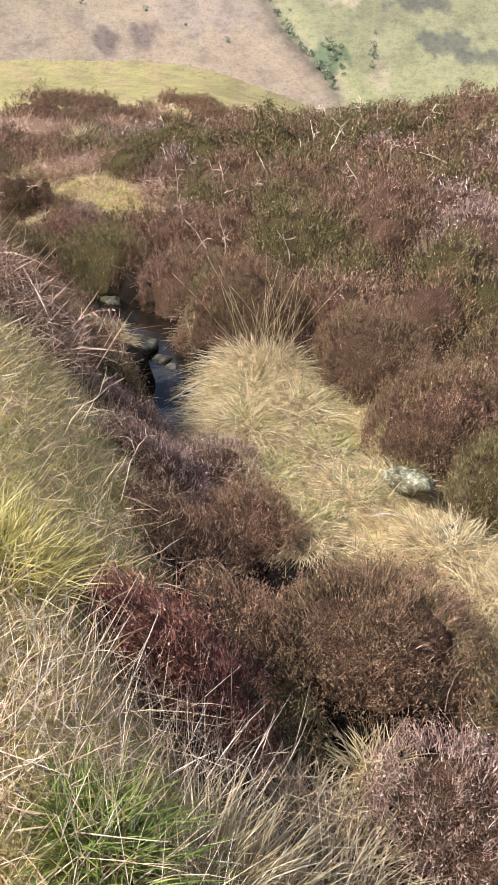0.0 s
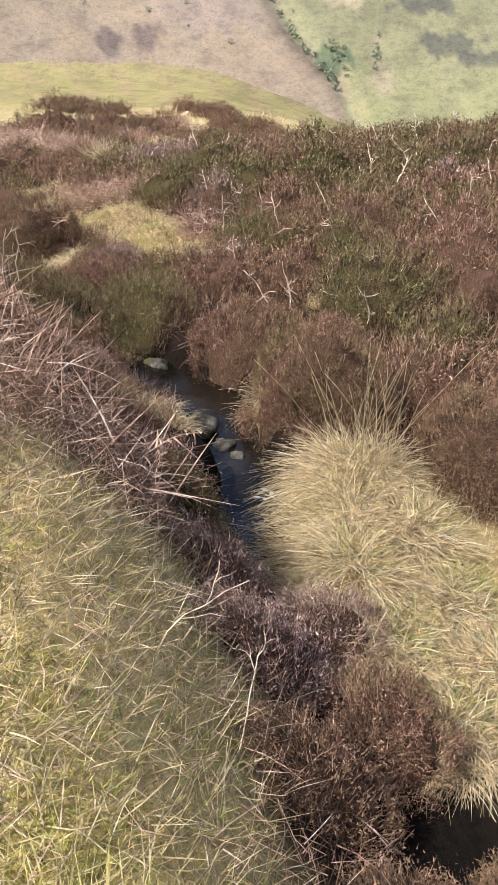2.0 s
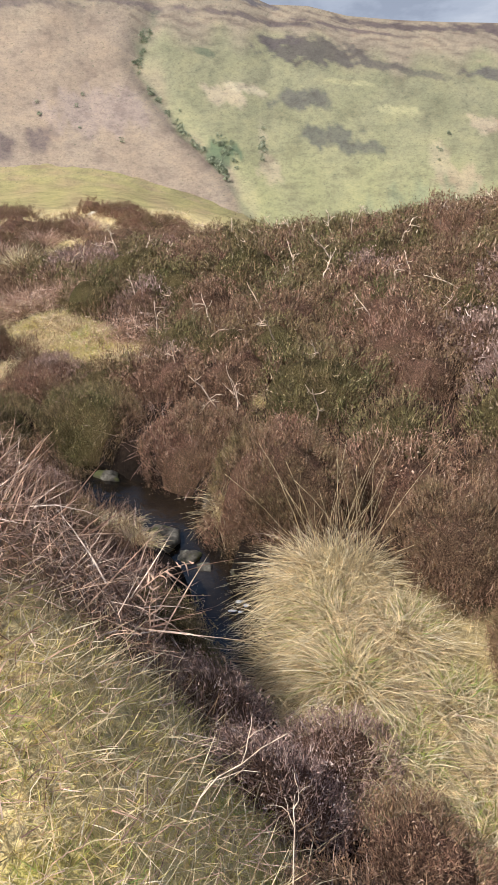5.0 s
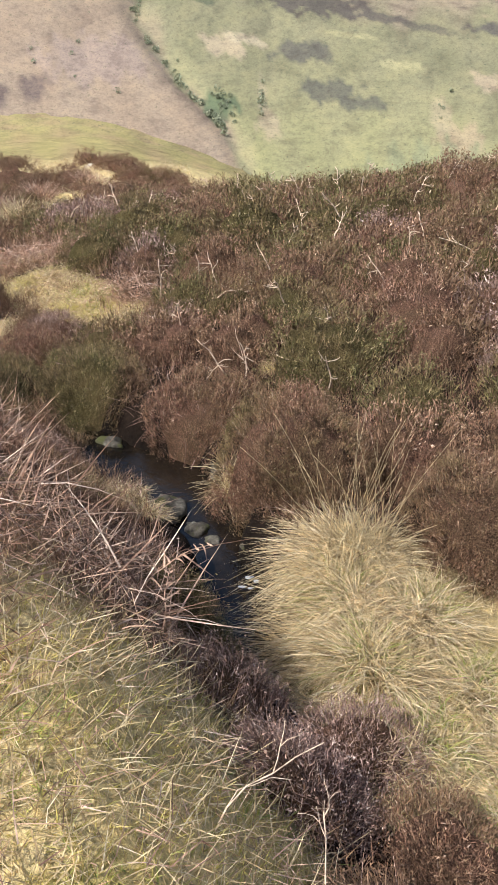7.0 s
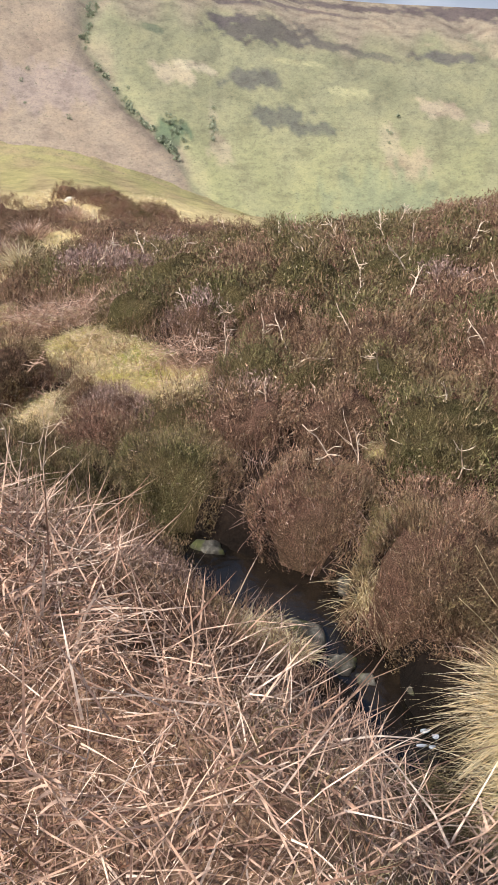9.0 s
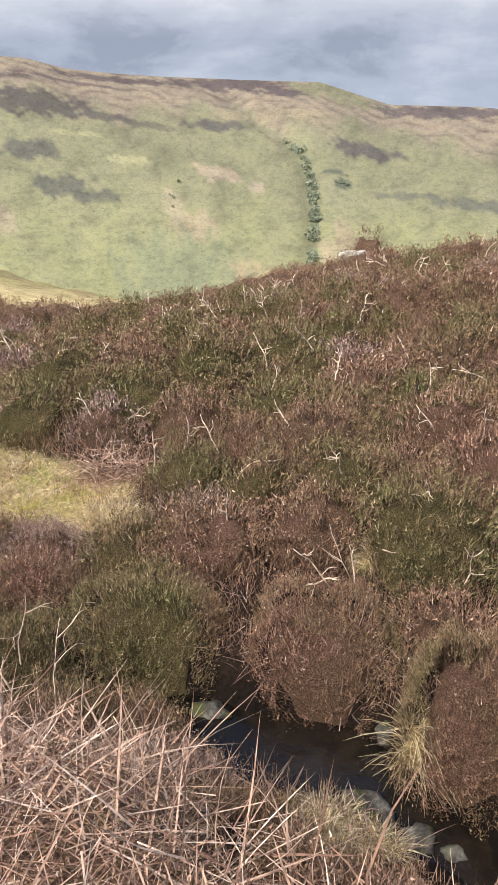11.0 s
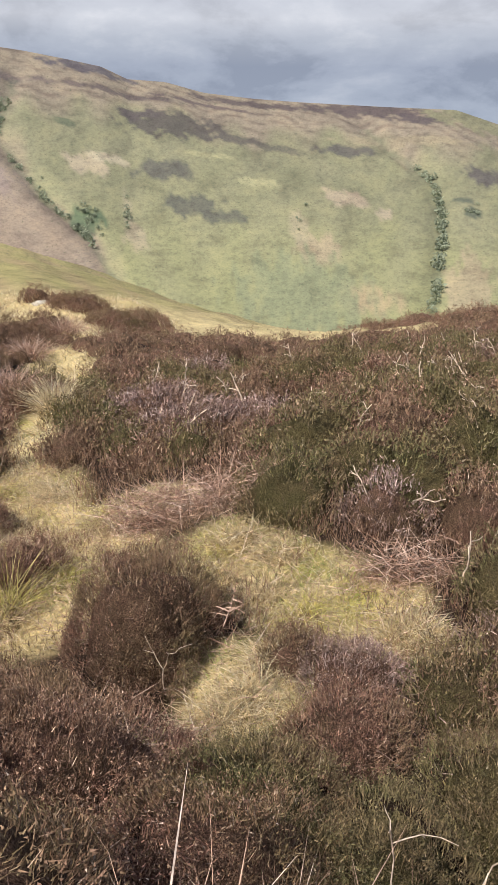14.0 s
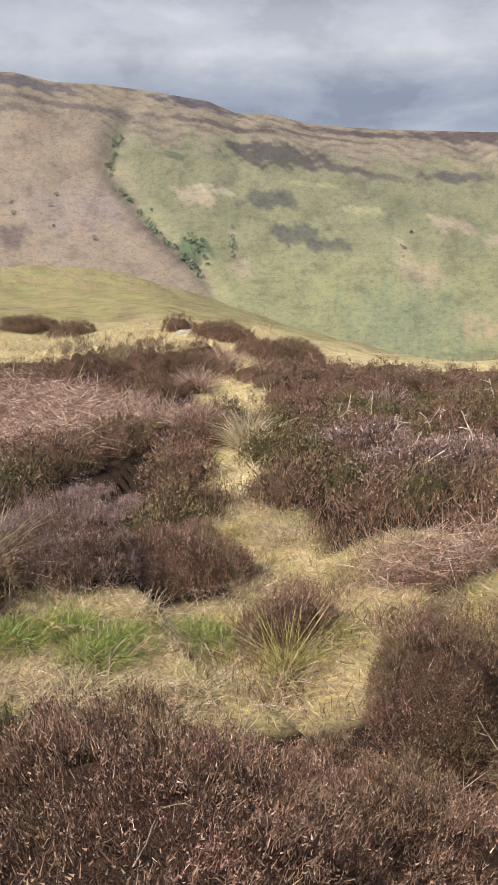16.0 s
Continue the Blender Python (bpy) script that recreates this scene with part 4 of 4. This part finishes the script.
strips("bracken_crumbs", "brown broken bracken pieces scattered over short grass", "bracken", -1.9, 0.9, -0.3, 2.8, 9000, (0.03, 0.16), (0.0018, 0.0036), BRACKEN, lawn_here, 0.07, 1.0, 0.5, 0.1)
strips("bracken_strands", "thin brown dead stalks lying over open grass", "bracken", -4.6, 0.2, 6.3, 10.6, 9000, (0.08, 0.26), (0.0022, 0.0042), BRACKEN, patch_here, 0.10, 1.0, 0.5, 0.25)
strips("heather_sprouts", "young brown heather shoots growing through open grass", "heather", -4.6, 0.2, 6.3, 10.6, 30000, (0.05, 0.13), (0.003, 0.005), HEATHER, lambda x, y: patch_here(x, y) * smooth(0.1, 0.5, 5 * lumps(4 * x + 3, 4 * y)), 0.05, 0.35, 0.3, 0.9)
strips("bracken_stalks", "bleached bracken stalks heaped beside open grass", "bracken", -2.6, 0.4, 6.3, 9.4, 6000, (0.14, 0.36), (0.0035, 0.006), BRACKEN, bracken_here, 0.15, 0.8, 0.3, 0.7)


def verge_here(x, y):
    return smooth(0.6, 0.3, np.hypot((x - 0.3) / 1.2, (y - 0.3) / 0.8)) + 0 * x


strips("dead_stalks", "long pinkish-straw dead grass stalks on the bank", "grass", -0.7, 1.5, -0.4, 1.5, 11000, (0.12, 0.32), (0.0016, 0.0028), STALK, verge_here, 0.10, 0.55, 0.25, 0.8)
strips("bracken_litter", "dead bracken stalks lying among grass", "bracken", -2.5, 0.4, 6.3, 9.4, 45000, (0.06, 0.28), (0.0025, 0.0055), BRACKEN, bracken_here, 0.2, 1.0, 0.3)
strips("bracken_litter", "dead bracken covering the slope beyond the stream", "bracken", -7.6, -3.4, 12, 18.2, 36000, (0.15, 0.5), (0.006, 0.013), BRACKEN, bracken_here, 0.3, 1.0, 0.3)


def bank_here(x, y):
    s, _ = ditch_side(x, y)
    return ((np.abs(s) > 0.26) & (np.abs(s) < 0.75)) * (y > 0.4) * (1 - 0.8 * zones(x, y)[1])


strips("bank_twigs", "grey-brown bare heather twigs hanging over the stream", "twigs", -4.2, 1.6, 0.3, 12, 40000, (0.05, 0.2), (0.002, 0.0045), HEATHER_GREY, bank_here, 0.10, 0.8, 0.5, 0.4)


def frond(x, y, z, long, turn):
    """A curled dead bracken frond: a stalk with paired leaflets."""
    way = np.array([math.cos(turn), math.sin(turn), 0.45])
    line = crooked((0, 0, 0), way, long, 8, 0.14)
    line[:, 2] -= np.linspace(0, 1, 9) ** 2 * long * 0.35
    ob = part("bracken_frond", mesh_from("bracken_frond", *tube(line, 0.003, 0.0012)), BRACKEN, label="curled brown dead bracken frond on the bank")
    ob.location = (x, y, z)
    tagged(ob, category="bracken frond", group="dead bracken fronds")
    u = np.linspace(0.2, 0.98, 10)
    mid = np.stack([np.interp(u, np.linspace(0, 1, 9), line[:, k]) for k in range(3)], 1)
    side = np.cross(way, (0, 0, 1.0))
    side = side / np.linalg.norm(side)
    for spot, share in zip(mid, u):
        for sign in (1, -1):
            v, q, t = blades(np.array([spot]), np.array([side * sign + way * 0.35 + rng.normal(0, 0.25, 3)]), long * 0.30 * (1.1 - share), 0.008, rng.normal(0, 0.8), rng, 4)
            part("leaflet", mesh_from("leaflet", v, q, t), BRACKEN, ob)


for _ in range(44):
    x, y = rng.uniform(-2.4, -0.2), rng.uniform(2.5, 5.4)
    if zones(x, y)[2] > 0.5:
        frond(x, y, float(height(x, y)) + rng.uniform(0.03, 0.2), rng.uniform(0.2, 0.42), rng.uniform(0, 6.28))
frond(-0.5, 2.65, float(height(-0.5, 2.65)) + 0.12, 0.35, 0.4)
frond(-0.42, 2.55, float(height(-0.42, 2.55)) + 0.1, 0.3, 1.4)
frond(-1.75, 7.0, -0.1, 0.35, 1.2)


# ---- tussocks, tufts and rushes ----
def thatch_material():
    k = Mat("grass_thatch", 0.9, 0.1)
    k.bump(k.noise(70.0, 4.0), 0.7, 0.02)
    return k.color(k.ramp(k.noise(50.0, 5.0, 0.7), [(0.3, srgb(96, 80, 54)), (0.55, srgb(150, 130, 92)), (0.75, srgb(190, 170, 126))]))


THATCH = thatch_material()


def tussock(name, x, y, r, tall, count, material, label, droop=0.7, lean=(0, 0), category="grass tussock", width=(0.0028, 0.0056), seeds=0, seed_tall=0.6, mess=0.36):
    base = np.array([x, y, float(height(x, y))])
    a, q = rng.uniform(0, 2 * math.pi, count), np.sqrt(rng.uniform(0, 1, count)) * 0.75
    px, py = x + r * q * np.cos(a), y + r * q * np.sin(a)
    hump = 0.35 * tall * np.clip(1 - q, 0, 1)
    root = np.stack([px, py, height(px, py) + hump - 0.02], 1) - base
    way = np.stack([np.cos(a) * q * 0.9 + lean[0], np.sin(a) * q * 0.9 + lean[1], np.full(count, 0.85)], 1) + rng.normal(0, mess, (count, 3))
    n = count
    length = rng.uniform(0.55, 1.15, n) * tall
    # blades arch outwards and down
    rows, segs = [], 4
    side = unit(np.cross(way, rng.normal(size=(n, 3))))
    way = unit(way)
    w = rng.uniform(*width, n)
    fall = droop * rng.uniform(0.5, 1.3, n)
    flat = unit(way * np.array([1, 1, 0.05]) + rng.normal(0, 0.1, (n, 3)))
    for k in range(segs + 1):
        u = k / segs
        mid = root + way * (length * u)[:, None] + flat * (length * fall * 0.6 * u * u)[:, None] - np.array([0, 0, 1.0]) * (length * fall * 0.75 * u * u)[:, None]
        if k < segs:
            ww = (w * (1 - 0.6 * u) * 0.5)[:, None]
            rows += [mid - side * ww, mid + side * ww]
        else:
            rows.append(mid)
    v = np.stack(rows, 1).reshape(-1, 3)
    per = 2 * segs + 1
    b = (np.arange(n) * per)[:, None]
    q4 = np.concatenate([b + np.array([[2 * k, 2 * k + 1, 2 * k + 3, 2 * k + 2]]) for k in range(segs - 1)])
    t3 = b + np.array([[2 * segs - 2, 2 * segs - 1, 2 * segs]])
    cv, cq, ct = dome_core(x, y, r * 0.8, 0.4 * tall)
    me = mesh_from(name, cv - base, cq, ct)
    shade_smooth(me)
    ob = part(name, me, THATCH, label=label)
    ob.location = base
    part("foliage", mesh_from("foliage", v, q4, t3), material, ob)
    tagged(ob, category=category, group="grass tussocks on the moor")
    for _ in range(seeds):
        p0 = (rng.normal(0, r * 0.25), rng.normal(0, r * 0.25), 0.02)
        line = crooked(p0, (rng.normal(0, 0.27), rng.normal(0.05, 0.25), 1), seed_tall * rng.uniform(0.6, 1.1), 6, 0.06)
        line[:, 0] += np.linspace(0, 1, 7) ** 2 * rng.normal(0, 0.12)
        part("seed_stalk", mesh_from("seed_stalk", *tube(line, 0.0017, 0.001, 3)), STRAW, ob)
    return ob


PALE = "pale straw-coloured grass tussock beside the stream"
tussock("grass_tussock", 0.48, 3.62, 0.30, 0.28, 2600, STRAW, "pale grass tussock with tall thin seed stalks", 0.9, (-0.25, -0.1), seeds=46, seed_tall=0.7, mess=0.5)
for x, y, r, tall in ((0.30, 3.25, 0.26, 0.36), (0.62, 3.15, 0.3, 0.28), (0.30, 2.85, 0.26, 0.34), (0.72, 2.72, 0.32, 0.26), (0.42, 2.45, 0.28, 0.30), (0.85, 2.35, 0.3, 0.24), (1.12, 2.55, 0.26, 0.2), (0.62, 2.08, 0.26, 0.24)):
    tussock("grass_tussock", x, y, r, tall * (0.85 if y > 2.8 else 0.65), 2200, STRAW, PALE, 0.95, (-0.35, -0.1), mess=0.45 if y > 2.8 else 0.65)
    tussock("grass_tuft", x + 0.08, y + 0.1, r * 0.6, tall * 0.6, 260, LUSH, "green grass shoots growing through a pale tussock", 0.7, (-0.2, -0.1), category="grass tuft", mess=0.5)
for x, y, r, tall in ((1.3, 1.95, 0.25, 0.2), (1.45, 1.6, 0.28, 0.22), (1.55, 1.2, 0.25, 0.22)):
    tussock("grass_tussock", x, y, r, tall, 1300, STRAW, "pale grass tussock in the hollow beside heather", 0.8)
tussock("grass_tuft", 0.12, 0.06, 0.14, 0.17, 800, LUSH, "lush green grass tuft on the bank", 0.6, category="grass tuft")
tussock("grass_tuft", 0.36, 0.1, 0.2, 0.24, 700, STRAW, "long straw-coloured grass tuft on the bank", 0.5, (0.3, 0.2), category="grass tuft")
tussock("grass_tuft", 0.66, 0.3, 0.24, 0.2, 600, STRAW, "long straw-coloured grass tuft on the bank", 0.5, (0.2, 0.1), category="grass tuft")
tussock("grass_tuft", -0.28, 0.75, 0.22, 0.2, 700, GREEN, "green and straw grass tuft on the bank", 0.6, category="grass tuft")
for x, y, r, tall in ((0.70, 0.52, 0.16, 0.16), (0.80, 0.74, 0.14, 0.15), (0.56, 0.58, 0.14, 0.16)):
    tussock("grass_tuft", x, y, r, tall, 380, STRAW, "straw-coloured grass tuft between heather bushes", 0.6, category="grass tuft")
tussock("grass_tuft", -0.37, 4.58, 0.09, 0.14, 260, LUSH, "small bright green grass tuft on a mossy stone", 0.6, category="grass tuft")
for x, y, r, tall in ((-0.62, 4.36, 0.15, 0.12), (-0.76, 4.18, 0.14, 0.12), (-0.5, 4.2, 0.12, 0.1)):
    tussock("grass_tuft", x, y, r, tall, 420, STRAW, "pale dry grass tuft on the mossy bank", 0.8, category="grass tuft")
tussock("grass_tuft", -0.02, 4.62, 0.12, 0.2, 380, STRAW, "yellow grass tuft hanging over the stream", 0.9, (-0.1, -0.5), category="grass tuft")
tussock("grass_tuft", 0.46, 5.72, 0.06, 0.15, 160, STRAW, "small straw-coloured grass tuft in the heather", 0.7, category="grass tuft")
tussock("grass_tuft", -2.3, 6.62, 0.16, 0.24, 600, GREEN, "yellow-green grass tuft at the edge of the stream", 0.7, category="grass tuft")
tussock("grass_tuft", -1.9, 6.75, 0.2, 0.26, 700, STRAW, "straw grass tuft hanging over the stream", 0.9, (-0.3, -0.3), category="grass tuft")
for x, y in ((-3.25, 8.5), (-3.62, 8.3), (-3.9, 8.45), (-3.12, 8.4), (-3.75, 8.12), (-4.2, 8.3)):
    tussock("grass_tuft", x, y, 0.2, 0.16, 600, LUSH, "bright green grass tuft in a wet hollow", 0.6, category="grass tuft")
tussock("rush_clump", -2.78, 7.95, 0.10, 0.42, 130, GREEN, "upright clump of yellow-green rushes", 0.12, category="rush clump")
tussock("rush_clump", -4.45, 9.3, 0.2, 0.5, 260, STRAW, "upright clump of straw-coloured rushes", 0.25, (0.2, 0), category="rush clump")
for x, y in ((-3.1, 14.2), (-2.7, 13.4), (-3.4, 15.0), (-2.2, 12.6), (-2.4, 16.5), (-1.7, 18.5)):
    tussock("grass_tussock", x, y, 0.26, 0.45, 420, BRACKEN if y > 13.2 else STRAW, "tall faded grass tussock along the far stream", 0.4, width=(0.005, 0.009))
for x, y, r, tall in ((-1.45, 7.0, 0.24, 0.15), (-1.7, 6.8, 0.24, 0.16), (-1.35, 7.6, 0.25, 0.12), (-0.7, 7.05, 0.25, 0.14), (-2.1, 8.95, 0.3, 0.12), (-2.7, 8.3, 0.22, 0.16), (-1.6, 7.9, 0.25, 0.14)):
    tussock("grass_tussock", x, y, r, tall, 900, STRAW, "matted straw-coloured grass tussock in an open patch", 0.9, width=(0.0025, 0.005))


for _ in range(110):
    x, y = rng.uniform(-4.3, -0.5), rng.uniform(6.6, 10.2)
    if min(float(patch_here(x + dx, y + dy)) for dx, dy in ((0, 0), (0.15, 0), (-0.15, 0), (0, 0.15), (0, -0.15))) > 0.7:
        pale = rng.uniform() < 0.65
        tussock("grass_tussock", x, y, rng.uniform(0.12, 0.24), rng.uniform(0.1, 0.2), 260, STRAW if pale else GREEN, "low straw-coloured tussock in open grass" if pale else "low yellow-green tussock in open grass", 0.9, mess=0.5, width=(0.003, 0.0055))


# ---- the stream: water, foam, stones ----
def stone_material():
    k = Mat("lichened_stone", 0.85, 0.3)
    c = k.ramp(k.noise(18.0, 6.0, 0.7), [(0.3, srgb(40, 37, 33)), (0.5, srgb(78, 74, 66)), (0.64, srgb(112, 108, 98)), (0.76, srgb(176, 174, 162))])
    moss = k.ramp(k.noise(7.0, 3.0), [(0.5, (0, 0, 0, 1)), (0.58, (1, 1, 1, 1))])
    c = k.mix(moss, c, srgb(70, 72, 40))
    k.bump(k.noise(45.0, 5.0), 0.6, 0.02)
    return k.color(c)


STONE = stone_material()


def stone(x, y, z, sx, sy, sz, label, category="stone", material=None):
    bm = bmesh.new()
    bmesh.ops.create_icosphere(bm, subdivisions=3, radius=1.0)
    seed = Vector((x * 3.1, y * 2.3, z))
    for v in bm.verts:
        n = noise.noise(v.co * 1.3 + seed) * 0.35 + noise.noise(v.co * 3.1 + seed) * 0.12
        v.co = Vector((v.co.x * sx, v.co.y * sy, v.co.z * sz * 0.8)) * (1 + 1.5 * n)
    me = bpy.data.meshes.new("stone")
    bm.to_mesh(me)
    bm.free()
    shade_smooth(me)
    ob = part("stone", me, material or STONE, label=label)
    ob.location, ob.rotation_euler = (x, y, z - 0.25 * sz), (0, 0, x * 5)
    return tagged(ob, category=category, group="stones in the stream")


PALE_ROCK = Mat("pale_rock", 0.9, 0.2)
PALE_ROCK.bump(PALE_ROCK.noise(12.0, 6.0), 0.5, 0.03)
PALE_ROCK.color(PALE_ROCK.ramp(PALE_ROCK.noise(6.0, 6.0, 0.7), [(0.35, srgb(120, 112, 100)), (0.55, srgb(196, 188, 172)), (0.7, srgb(222, 216, 204))]))
LICHEN_ROCK = Mat("white_lichen_rock", 0.9, 0.2)
LICHEN_ROCK.bump(LICHEN_ROCK.noise(40.0, 6.0), 0.6, 0.02)
LICHEN_ROCK.color(LICHEN_ROCK.ramp(LICHEN_ROCK.noise(24.0, 6.0, 0.7), [(0.36, srgb(64, 60, 48)), (0.48, srgb(112, 108, 84)), (0.56, srgb(150, 148, 128)), (0.66, srgb(192, 192, 176))]))
for x, y, z, sx, sy, sz, label in (
        (1.2, 2.42, -0.36, 0.12, 0.09, 0.09, "white lichened stone at the edge of the grass"), (1.32, 2.05, -0.44, 0.09, 0.08, 0.08, "grey stone sunk beside pale grass"),
        (0.10, 4.02, -0.52, 0.09, 0.08, 0.09, "grey lichened stone at the water's edge"), (0.27, 4.05, -0.45, 0.11, 0.08, 0.09, "grey lichened stone under the heather"),
        (-0.14, 4.18, -0.60, 0.05, 0.04, 0.035, "small pale stone in the stream"), (-0.38, 4.45, -0.55, 0.13, 0.11, 0.10, "mossy stone at the bend of the stream"),
        (-0.22, 4.3, -0.60, 0.08, 0.07, 0.05, "dark wet stone in the stream"), (-0.62, 4.6, -0.56, 0.12, 0.07, 0.06, "grey stone at the edge of the pool"),
        (-0.06, 4.78, -0.52, 0.045, 0.04, 0.10, "upright mossy stone beside the pool"), (-0.72, 5.28, -0.55, 0.1, 0.07, 0.07, "wet dark stone at the head of the pool"),
        (0.2, 3.05, -0.62, 0.07, 0.06, 0.05, "dark wet stone in the stream"), (-0.45, 4.75, -0.60, 0.04, 0.04, 0.03, "small pale stone in the pool"),
        (-3.85, 11.4, -0.9, 0.1, 0.08, 0.06, "grey stone beside the far stream")):
    stone(x, y, z, sx, sy, sz, label, material=LICHEN_ROCK.m if x > 1 else None)


def water_material():
    k = Mat("peaty_water", 0.04, 0.5)
    k.bump(k.noise(22.0, 3.0), 0.25, 0.02)
    return k.color(k.ramp(k.noise(6.0, 3.0), [(0.4, (0.006, 0.005, 0.004, 1)), (0.7, (0.02, 0.014, 0.009, 1))]))


def build_water():
    line = [(0.2, 2.75), (0.14, 2.95), (0.0, 3.4), (-0.12, 3.95), (-0.2, 4.5), (-0.42, 4.85), (-0.75, 5.12), (-0.95, 5.4)]
    t = np.linspace(0, len(line) - 1, 110)
    x = np.interp(t, range(len(line)), [p[0] for p in line])
    y = np.interp(t, range(len(line)), [p[1] for p in line])
    tx, ty = np.gradient(x), np.gradient(y)
    n = np.hypot(tx, ty)
    nx, ny = -ty / n, tx / n
    z = np.interp(y, [1.0, 3.7, 3.95, 4.5, 4.9, 5.3, 9], [-0.67, -0.65, -0.61, -0.59, -0.575, -0.54, -0.52])
    rows = []
    for o in np.linspace(-0.28, 0.28, 7):
        rows.append(np.stack([x + nx * o, y + ny * o, z + 0.004 * np.sin(31 * x + 17 * y + 9 * o)], 1))
    v = np.stack(rows, 1).reshape(-1, 3)
    i, j = np.meshgrid(np.arange(109), np.arange(6), indexing="ij")
    quads = np.stack([i * 7 + j, (i + 1) * 7 + j, (i + 1) * 7 + j + 1, i * 7 + j + 1], -1).reshape(-1, 4)
    me = mesh_from("water", v, quads[:, ::-1])
    shade_smooth(me)
    tagged(part("water", me, water_material()), "dark peaty water of a narrow moorland stream", "stream", kind="structure")


build_water()
FOAM = Mat("foam", 0.6, 0.4)
FOAM.bump(FOAM.noise(90.0, 4.0), 0.8, 0.01)
FOAM.color(FOAM.ramp(FOAM.noise(60.0, 4.0), [(0.35, srgb(90, 98, 112)), (0.6, srgb(196, 203, 214))]))


def foam(x, y, z, size):
    for _ in range(5):
        ax, ay = x + rng.normal(0, size), y + rng.normal(0, size)
        ob = stone(ax, ay, z, size * rng.uniform(0.3, 0.7), size * rng.uniform(0.2, 0.5), 0.004, "white foam on the dark stream", "foam", FOAM.m)
        ob.name = "foam_patch"
        tagged(ob, group="foam on the stream")


foam(0.02, 3.82, -0.62, 0.03)

# ---- bushes and rocks that stand out far off ----
for x, y, r, h, label in ((-1.94, 25.4, 0.42, max(0.4, -1.62 - float(height(-1.94, 25.4))), "dark rounded heather bush on a pale rock"), (7.45, 16.6, 0.45, max(0.4, -0.12 - float(height(7.45, 16.6))), "dark rounded heather bush beside a pale rock on the crest"), (7.95, 16.5, 0.3, 0.3, "small dark heather bush on the crest"),
                          (-4.1, 17.6, 0.75, 1.0, "dark heather bush on the grassy spur"), (-3.1, 18.2, 0.8, 0.85, "dark heather bush on the grassy spur"), (-2.4, 18.2, 0.6, 0.5, "dark heather bush on the grassy spur"), (-2.0, 19.5, 0.45, 0.45, "dark heather bush on the grassy spur"),
                          (-1.0, 23.5, 0.8, 0.4, "low dark heather bush on the grassy spur"), (-6.3, 30.0, 1.0, 0.5, "low dark heather bush on the grassy spur"), (-4.9, 29.0, 0.7, 0.5, "low dark heather bush on the grassy spur"), (-0.2, 20.6, 1.0, 0.4, "low dark heather bush on the crest"),
                          (-3.6, 13.0, 0.5, 0.4, "grey-brown heather bush over the far stream"), (-4.3, 12.2, 0.6, 0.45, "grey-brown heather bush over the far stream"), (-3.3, 16.0, 0.6, 0.5, "dark heather bush over the far stream")):
    heather_bush(x, y, r, h, 7000, rng, HEATHER, label, 1.9)
ob = stone(-1.85, 25.0, -2.12, 0.26, 0.2, 0.16, "pale rock under a dark bush", "rock", PALE_ROCK.m)
ob = stone(6.95, 16.3, float(height(6.95, 16.3)) + 0.26, 0.3, 0.2, 0.16, "pale weathered rock on the crest of the moor", "rock", PALE_ROCK.m)
